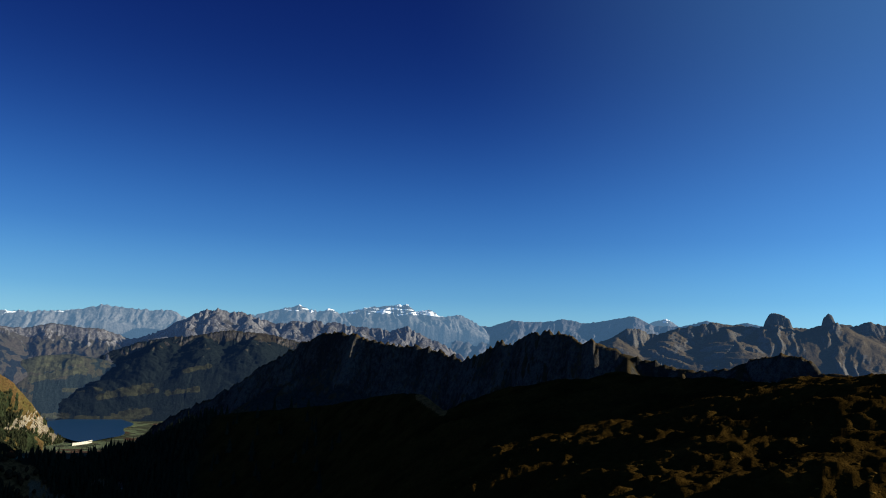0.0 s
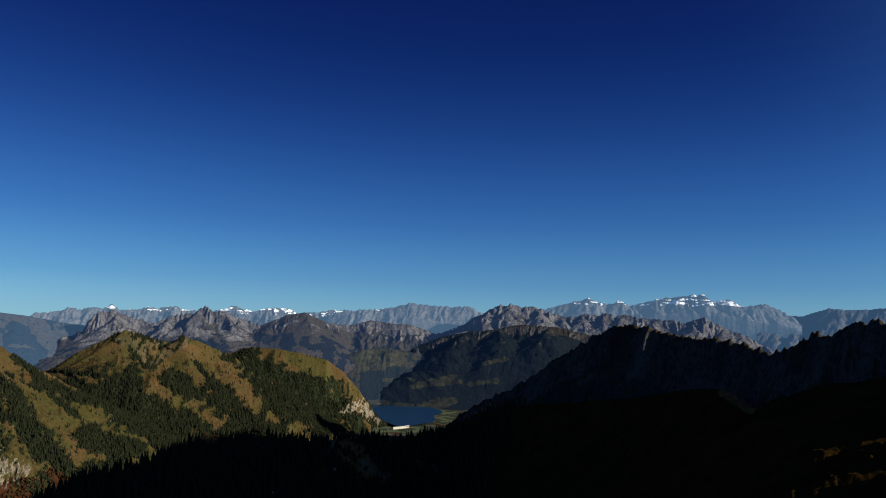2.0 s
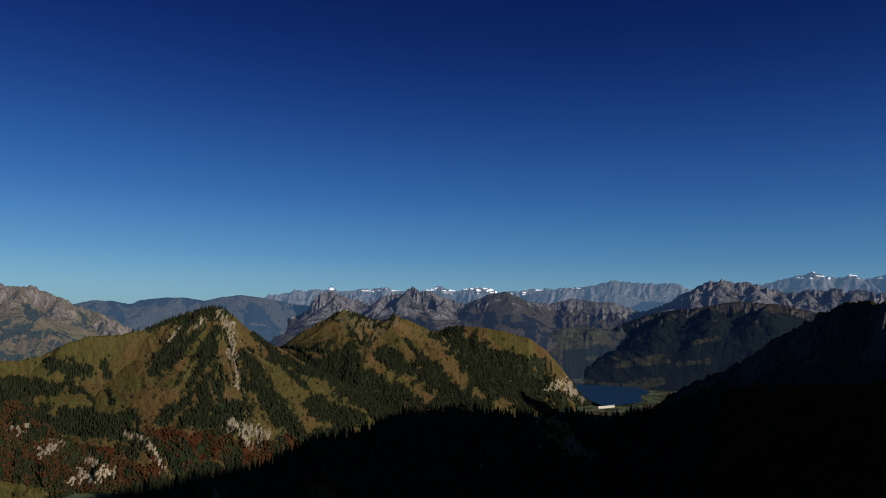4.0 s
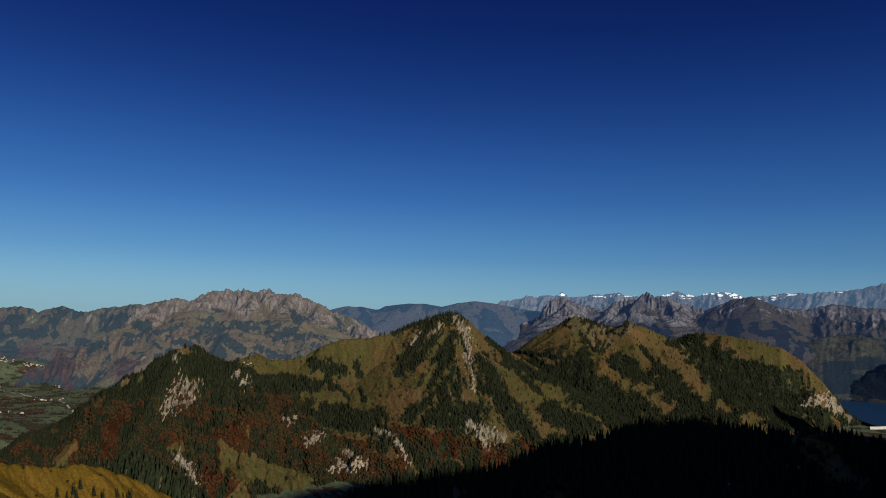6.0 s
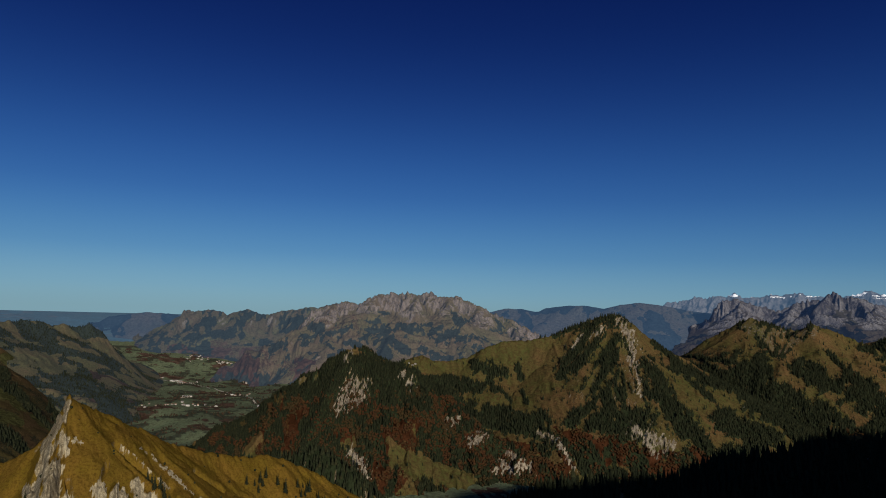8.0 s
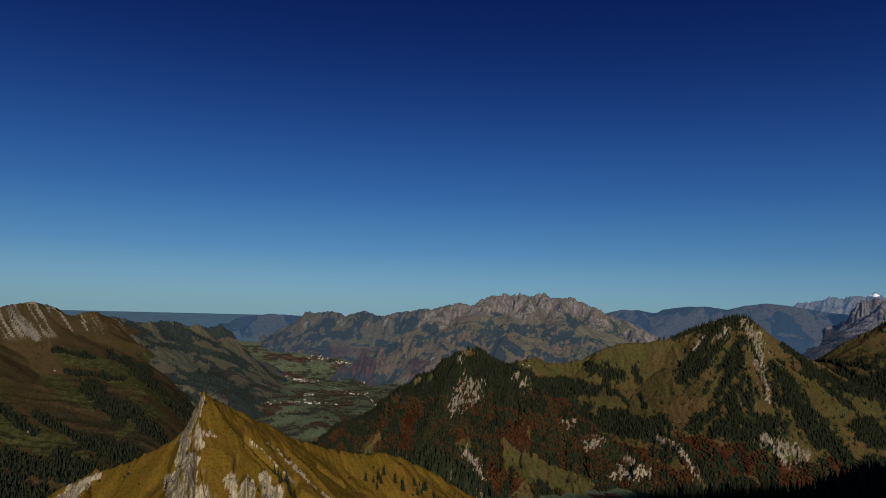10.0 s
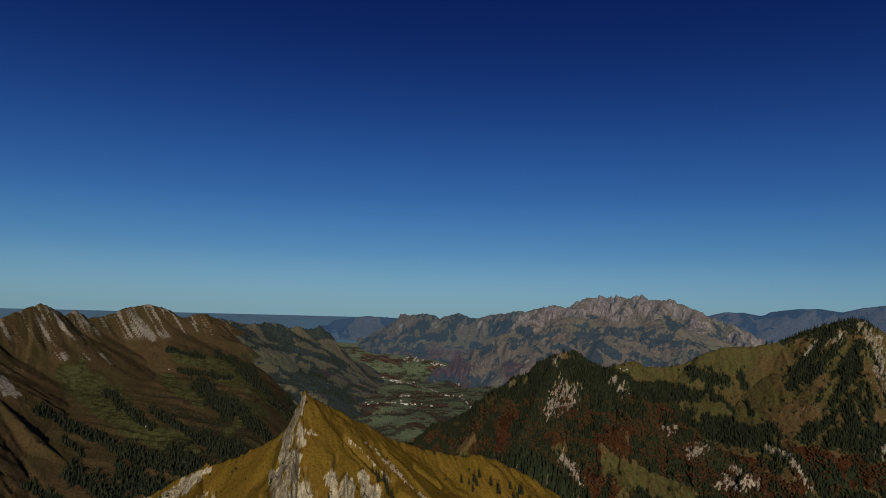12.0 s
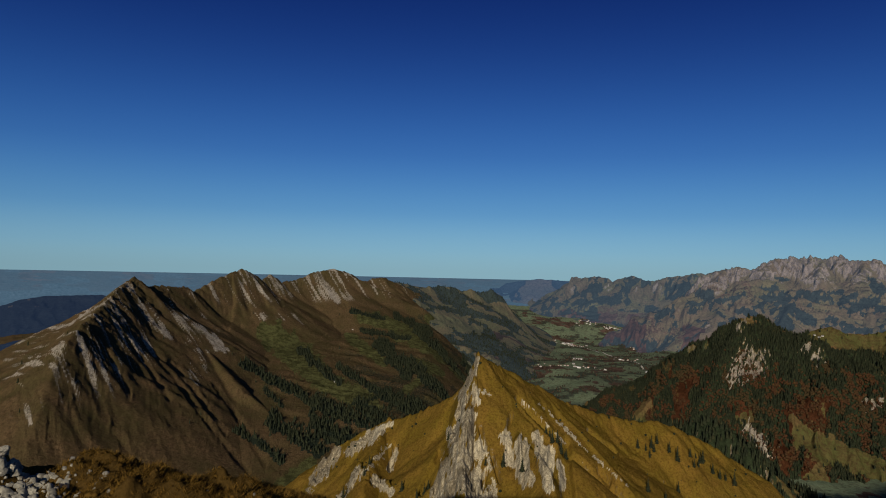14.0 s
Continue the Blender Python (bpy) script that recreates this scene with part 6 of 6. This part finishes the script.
# ---- spruces on the near peak ----
def spruce(seed, height):
    """A spruce with a tapered trunk and a crown of drooping ragged whorls."""
    rnd = random.Random(seed)
    tree = tagged(new("spruce"), "dark green spruce on the tawny grass slope", "tree", "spruces on the near peak")
    bm = bmesh.new()
    bmesh.ops.create_cone(bm, segments=6, radius1=height * 0.022, radius2=height * 0.004, depth=height * 0.95, cap_ends=True,
                          matrix=Matrix.Translation((0, 0, height * 0.46)))
    flat("trunk", bm, BARK, tree)
    bm = bmesh.new()
    tiers = 11
    for k in range(tiers):
        u = k / (tiers - 1)
        z = height * (0.1 + 0.84 * u)
        reach = height * (0.2 * (1 - u) ** 0.8 + 0.02) * rnd.uniform(0.85, 1.15)
        arms = 9 - k // 3
        for i in range(arms):
            a = 2 * math.pi * (i + rnd.uniform(-0.3, 0.3)) / arms + k
            d = Vector((math.cos(a), math.sin(a), 0))
            n = Vector((-d.y, d.x, 0))
            r = reach * rnd.uniform(0.7, 1.15)
            drop = -0.35 * r * rnd.uniform(0.6, 1.3)
            v = [bm.verts.new(q) for q in (Vector((0, 0, z + 0.06 * height)), d * r * 0.6 + n * r * 0.34 + Vector((0, 0, z + drop * 0.4)),
                                           d * r + Vector((0, 0, z + drop)), d * r * 0.6 - n * r * 0.34 + Vector((0, 0, z + drop * 0.4)),
                                           d * r * 0.5 + Vector((0, 0, z - 0.02 * height)))]
            for f in ((0, 1, 4), (1, 2, 4), (2, 3, 4), (3, 0, 4)):
                bm.faces.new([v[q] for q in f])
            bm.faces.new((v[0], v[3], v[2], v[1]))
    flat("crown", bm, SPRUCE, tree)
    return tree


def set_at(thing, x, y, z, turn=0.0, size=1.0):
    thing.matrix_basis = Matrix.LocRotScale((x, y, z), Euler((0, 0, turn)), (size, size, size))


kinds = [spruce(k, h) for k, h in enumerate((7.5, 6.0, 9.0))]
dice = random.Random(11)
for k, (bearing, dist) in enumerate(PEAK_TREES):
    x, y = polar(np.array([bearing]), np.array([dist * 1.0]))
    z = float(peak.height(x, y)[0][0])
    tree = kinds[k] if k < 3 else copy_thing(kinds[k % 3], Matrix.Identity(4))
    set_at(tree, float(x[0]), float(y[0]), z - 0.3, dice.uniform(0, 6), dice.uniform(0.75, 1.15))
p, h, q, k = plant_woods(peak, {"wood": (0, 0.0, 0.0), "step": 1.5}, (77, 111), 330, 545, 420, (0.8, 2.4), 0.35)
grow("juniper_shrub", p, h, broadleaf(), SPRUCE, "small dark shrubs dotted over the grass peak", "shrubs")


# ---- stones and tussocks on the ledge ----
def stone(seed):
    """An angular block of limestone, about 1 m across, flattened below."""
    rnd = random.Random(seed)
    bm = bmesh.new()
    bmesh.ops.create_icosphere(bm, subdivisions=2, radius=0.5)
    cuts = [(Vector((rnd.gauss(0, 1), rnd.gauss(0, 1), rnd.gauss(0, 1))).normalized(), rnd.uniform(0.2, 0.36)) for _ in range(8)]
    for v in bm.verts:
        for c, flat_at in cuts:
            over = v.co.dot(c) - flat_at
            if over > 0:
                v.co -= c * over
        v.co *= 1 + 0.12 * noise.noise(v.co * 5 + Vector((seed, 0, 0)))
    me = bpy.data.meshes.new("stone")
    bm.to_mesh(me)
    bm.free()
    me.materials.append(LIMESTONE)
    return me


stones = [stone(k) for k in range(8)]
for k in range(300):
    many = k < 250
    bearing = dice.uniform(129.3, 136.5) if many else dice.uniform(112, 129)
    dist = dice.uniform(9.0, 14.2)
    x, y = polar(np.array([bearing]), np.array([dist]))
    z = float(ledge.height(x, y)[0][0])
    size = dice.uniform(0.07, 0.2) if dice.random() < 0.8 else dice.uniform(0.2, 0.36)
    if not many:
        size *= 0.5
    ob = tagged(new("stone", stones[k % 8]), "pale grey limestone block lying in the grass", "stone", "stones on the ledge")
    ob.matrix_basis = Matrix.LocRotScale((float(x[0]), float(y[0]), z - 0.02 * size), Euler((dice.uniform(-0.4, 0.4), dice.uniform(-0.4, 0.4), dice.uniform(0, 6))),
                                         (size * dice.uniform(0.8, 1.3), size, size * dice.uniform(0.6, 0.95)))


def rubble():
    """Small broken stones between the blocks, too many to count."""
    n = 1500
    b, r = 132.8 + 2.2 * rng.normal(0, 1, n), rng.uniform(8.5, 14.4, n)
    x, y = polar(b, r)
    base = np.stack([x, y, ledge.height(x, y)[0]], -1)
    shape = np.array([(-0.5, -0.4, -0.3), (0.5, -0.5, -0.3), (0.45, 0.5, -0.3), (-0.5, 0.4, -0.3), (-0.3, -0.3, 0.35), (0.35, -0.2, 0.25), (0.2, 0.35, 0.4), (-0.35, 0.25, 0.2)])
    v = shape[None] * rng.uniform(0.7, 1.3, (n, 8, 3)) * (0.05 + 0.14 * rng.uniform(0, 1, n) ** 2)[:, None, None]
    turn = rng.uniform(0, 6.283, n)
    c, s = np.cos(turn)[:, None], np.sin(turn)[:, None]
    v = np.stack([v[..., 0] * c - v[..., 1] * s, v[..., 0] * s + v[..., 1] * c, v[..., 2]], -1) + base[:, None]
    f = np.array([(0, 1, 5, 4), (1, 2, 6, 5), (2, 3, 7, 6), (3, 0, 4, 7), (4, 5, 6, 7)])
    f = (f[None] + (np.arange(n) * 8)[:, None, None]).reshape(-1, 4)
    tagged(new("rubble", quick_mesh("rubble", v.reshape(-1, 3), f, LIMESTONE)), "small broken limestone between the blocks", "rubble", "", "stuff")


rubble()


def tufts():
    """Dry grass on the ledge: tufts of bent blades."""
    n = 17000
    b, r = rng.uniform(103, 140, n), rng.uniform(7, 15.2, n)
    x, y = polar(b, r)
    keep = ((b < 129.5 + 10 * (fbm(x / 0.9, y / 0.9, 4, 8) - 0.5)) & (fbm(x / 0.5, y / 0.5, 3, 31) > 0.33)) | (rng.uniform(0, 1, n) < 0.18)
    x, y = x[keep], y[keep]
    z = ledge.height(x, y)[0]
    m, blades = len(x), 13
    a = rng.uniform(0, 6.283, (m, blades))
    tall = rng.uniform(0.025, 0.085, (m, blades)) * (0.6 + 0.9 * fbm(x / 0.8, y / 0.8, 3, 5))[:, None]
    lean = tall * rng.uniform(0.7, 2.0, (m, blades))
    px, py = x[:, None] + 0.045 * np.cos(a * 3), y[:, None] + 0.045 * np.sin(a * 3)
    cx, cy = np.cos(a), np.sin(a)
    w = 0.0065
    base = z[:, None] - 0.02
    v = np.stack([np.stack([px - cy * w, py + cx * w, base + 0 * a], -1), np.stack([px + cy * w, py - cx * w, base + 0 * a], -1),
                  np.stack([px + cx * lean, py + cy * lean, base + tall], -1)], 2)
    me = quick_mesh("dry_grass", v.reshape(-1, 3), np.arange(m * blades * 3).reshape(-1, 3), STRAW)
    tagged(new("dry_grass", me), "golden brown tufts of dry grass on the ledge", "grass", "", "stuff")


tufts()

# clumps of dark dwarf shrub among the grass of the ledge
cb, cr = rng.uniform(104, 131, 3600), rng.uniform(7, 14.6, 3600)
cx, cy = polar(cb, cr)
dense = fbm(cx / 1.1, cy / 1.1, 3, 15) > 0.46
cx, cy = cx[dense], cy[dense]
squat = (broadleaf()[0] * np.array((1.5, 1.5, 0.8)), broadleaf()[1])
grow("dwarf_shrub", np.stack([cx, cy, ledge.height(cx, cy)[0] - 0.05], -1), 0.03 + 0.1 * rng.uniform(0, 1, len(cx)) ** 2, squat, HEATH,
     "dark brown dwarf shrubs between dry grass", "shrubs")

# tussocks of heath on the near slope
n = 30000
hb, hr = rng.uniform(-38, 2, n), 70 * (400 / 70) ** rng.uniform(0, 1, n)
hx, hy = polar(hb, hr)
mound = (broadleaf()[0] * np.array((1.9, 1.9, 0.6)), broadleaf()[1])
lumpy = fbm(hx / 9, hy / 9, 3, 77) > 0.44
hx, hy = hx[lumpy], hy[lumpy]
grow("heath_tussock", np.stack([hx, hy, woods.height(hx, hy)[0] - 0.25], -1), 0.12 + 0.4 * rng.uniform(0, 1, len(hx)) ** 3, mound, HEATH,
     "low brown tussocks and dwarf shrubs on the slope", "heath")


# ---- dam ----
def build_dam():
    """A thin arched wall of pale concrete with a crest road and parapet."""
    dam = tagged(new("dam"), "pale concrete arch dam closing the blue reservoir", "dam")
    for name, top, low, thick in (("wall", -322, -352, 5.0), ("parapet", -320.8, -322, 1.2)):
        bm = bmesh.new()
        rows = []
        for i in range(25):
            u = i / 24 * 2 - 1
            bx, by = polar(27.62 - 0.62 * u, 2812 + 38 * u + 10 * u * u)
            fx, fy = polar(27.62 - 0.62 * u, 2812 + 38 * u + 10 * u * u + thick)
            rows.append([bm.verts.new((float(bx), float(by), low)), bm.verts.new((float(bx), float(by), top)),
                         bm.verts.new((float(fx), float(fy), top)), bm.verts.new((float(fx), float(fy), low))])
        for a, c in zip(rows, rows[1:]):
            for j in range(4):
                bm.faces.new((a[j], a[(j + 1) % 4], c[(j + 1) % 4], c[j]))
        bm.faces.new(rows[0])
        bm.faces.new(rows[-1][::-1])
        flat(name, bm, CONCRETE, dam)
    return dam


build_dam()


# ---- houses ----
def house(w, l, h, roof_material, label, category="house"):
    """A house with walls and a pitched roof with eaves."""
    home = tagged(new("house"), label, category, "houses of the valley")
    bm = bmesh.new()
    bmesh.ops.create_cube(bm, size=1, matrix=Matrix.LocRotScale((0, 0, h / 2), None, (w, l, h)))
    flat("wall", bm, PLASTER, home)
    bm = bmesh.new()
    e = 0.12 * w
    ring = []
    for y in (-l / 2 - e, l / 2 + e):
        ring.append([bm.verts.new(q) for q in ((-w / 2 - e, y, h - 0.15 * w), (0, y, h + 0.42 * w), (w / 2 + e, y, h - 0.15 * w), (0, y, h + 0.02))])
    for j in range(4):
        bm.faces.new((ring[0][j], ring[0][(j + 1) % 4], ring[1][(j + 1) % 4], ring[1][j]))
    bm.faces.new(ring[0][::-1])
    bm.faces.new(ring[1])
    flat("roof", bm, roof_material, home)
    return home


models = [house(6, 8, 4.2, TILE, "white house with a red-brown tiled roof"), house(7, 10, 5, SLATE, "white house with a grey roof"),
          house(9, 20, 6, PALE_ROOF, "long pale barn on the valley floor", "barn")]
made = set()


def settle(model, x, y, z, turn, size=1.0):
    ob = copy_thing(models[model], Matrix.Identity(4)) if model in made else models[model]
    made.add(model)
    set_at(ob, x, y, z, turn, size)


VILLAGES = [(91.2, 3392, 26, 16), (91.8, 3454, 18, 8), (93.4, 3498, 18, 10), (94.4, 3622, 14, 6), (90.9, 2858, 16, 6), (88.4, 3720, 30, 10), (86.2, 3368, 22, 7), (90.3, 3812, 26, 8), (85.4, 2434, 7, 4), (89.8, 2546, 30, 5), (87.1, 2858, 40, 5), (92.5, 2582, 30, 6)]
for bearing, dist, spread, count in VILLAGES:
    cx, cy = polar(bearing, dist)
    for k in range(2 * count):
        along, off = dice.gauss(0, spread), dice.gauss(0, spread * 0.7)
        a = radians(bearing)
        x, y = float(cx) - math.cos(a) * along - math.sin(a) * off, float(cy) - math.sin(a) * along + math.cos(a) * off
        z = float(ground_height(np.array([x]), np.array([y]))[0])
        settle(2 if dice.random() < 0.1 else dice.randint(0, 1), x, y, z - 0.2, dice.uniform(0, 3.1), dice.uniform(0.5, 0.8))
for bearing, dist, land_form in ((108.68, 2352, long_range), (109.96, 1654, long_range), (74.13, 1842, pyramid), (73.84, 1832, pyramid), (73.62, 1836, pyramid), (48.83, 1854, pyramid)):
    x, y = polar(np.array([bearing]), np.array([dist * 1.0]))
    settle(1, float(x[0]), float(y[0]), float(land_form.height(x, y)[0][0]) - 0.3, dice.uniform(0, 3), 0.45)

# hedges and copses on the valley floor
vb, vr = rng.uniform(80, 124, 40000), np.sqrt(rng.uniform(1000 ** 2, 4000 ** 2, 40000))
vx, vy = polar(vb, vr)
vc = ground_cover(vx, vy)
copse = vc[:, 0] > 0.5
copse |= vc[:, 2] > 0.5
copse &= rng.uniform(0, 1, 40000) < 0.5
grow("valley_copse", np.stack([vx, vy, ground_height(vx, vy)], -1)[copse], rng.uniform(4, 8, int(copse.sum())), broadleaf(), COPSE,
     "brown and dark green copses along the valley meadows")


# pale boulders among the spruces of the near ridge
boulders = [stone(k + 20) for k in range(4)]
for me in boulders:
    me.name = "boulder"
for k in range(70):
    bearing, dist = dice.uniform(22, 42), dice.uniform(560, 960)
    x, y = polar(np.array([bearing]), np.array([dist]))
    z = float(woods.height(x, y)[0][0])
    size = dice.uniform(2.0, 5.5)
    ob = tagged(new("boulder", boulders[k % 4]), "pale limestone boulder among spruces on the shaded ridge", "boulder", "boulders on the near ridge")
    ob.matrix_basis = Matrix.LocRotScale((float(x[0]), float(y[0]), z + 0.2 * size), Euler((dice.uniform(-0.4, 0.4), dice.uniform(-0.4, 0.4), dice.uniform(0, 6))), (size, size * 0.8, size * 0.8))


def lay_track(name, points, width, label):
    """A gravel track draped over the valley floor."""
    line = []
    for (b0, r0), (b1, r1) in zip(points, points[1:]):
        for k in range(8):
            f = k / 8
            line.append(polar(b0 + (b1 - b0) * f, r0 + (r1 - r0) * f))
    verts, faces = [], []
    for k, (x, y) in enumerate(line):
        x2, y2 = line[min(k + 1, len(line) - 1)]
        x1, y1 = line[max(k - 1, 0)]
        d = Vector((float(x2 - x1), float(y2 - y1), 0)).normalized() * width / 2
        for sx, sy in ((-d.y, d.x), (d.y, -d.x)):
            px, py = float(x) + sx, float(y) + sy
            verts.append((px, py, float(ground_height(np.array([px]), np.array([py]))[0]) + 0.6))
        if k:
            faces.append((2 * k - 2, 2 * k - 1, 2 * k + 1, 2 * k))
    tagged(part(name, verts, faces, GRAVEL), label, "road", "", "structure")


lay_track("road_1", [(85.2, 2450), (85.6, 2360), (86.3, 2250), (85.9, 2140), (85.2, 2060), (84.8, 1960)], 6, "pale gravel track winding up from the valley farms")
lay_track("road_2", [(95.5, 3650), (93.6, 3500), (91.6, 3420), (89.5, 3200), (87.2, 2900), (85.6, 2500)], 6, "pale road along the valley villages")
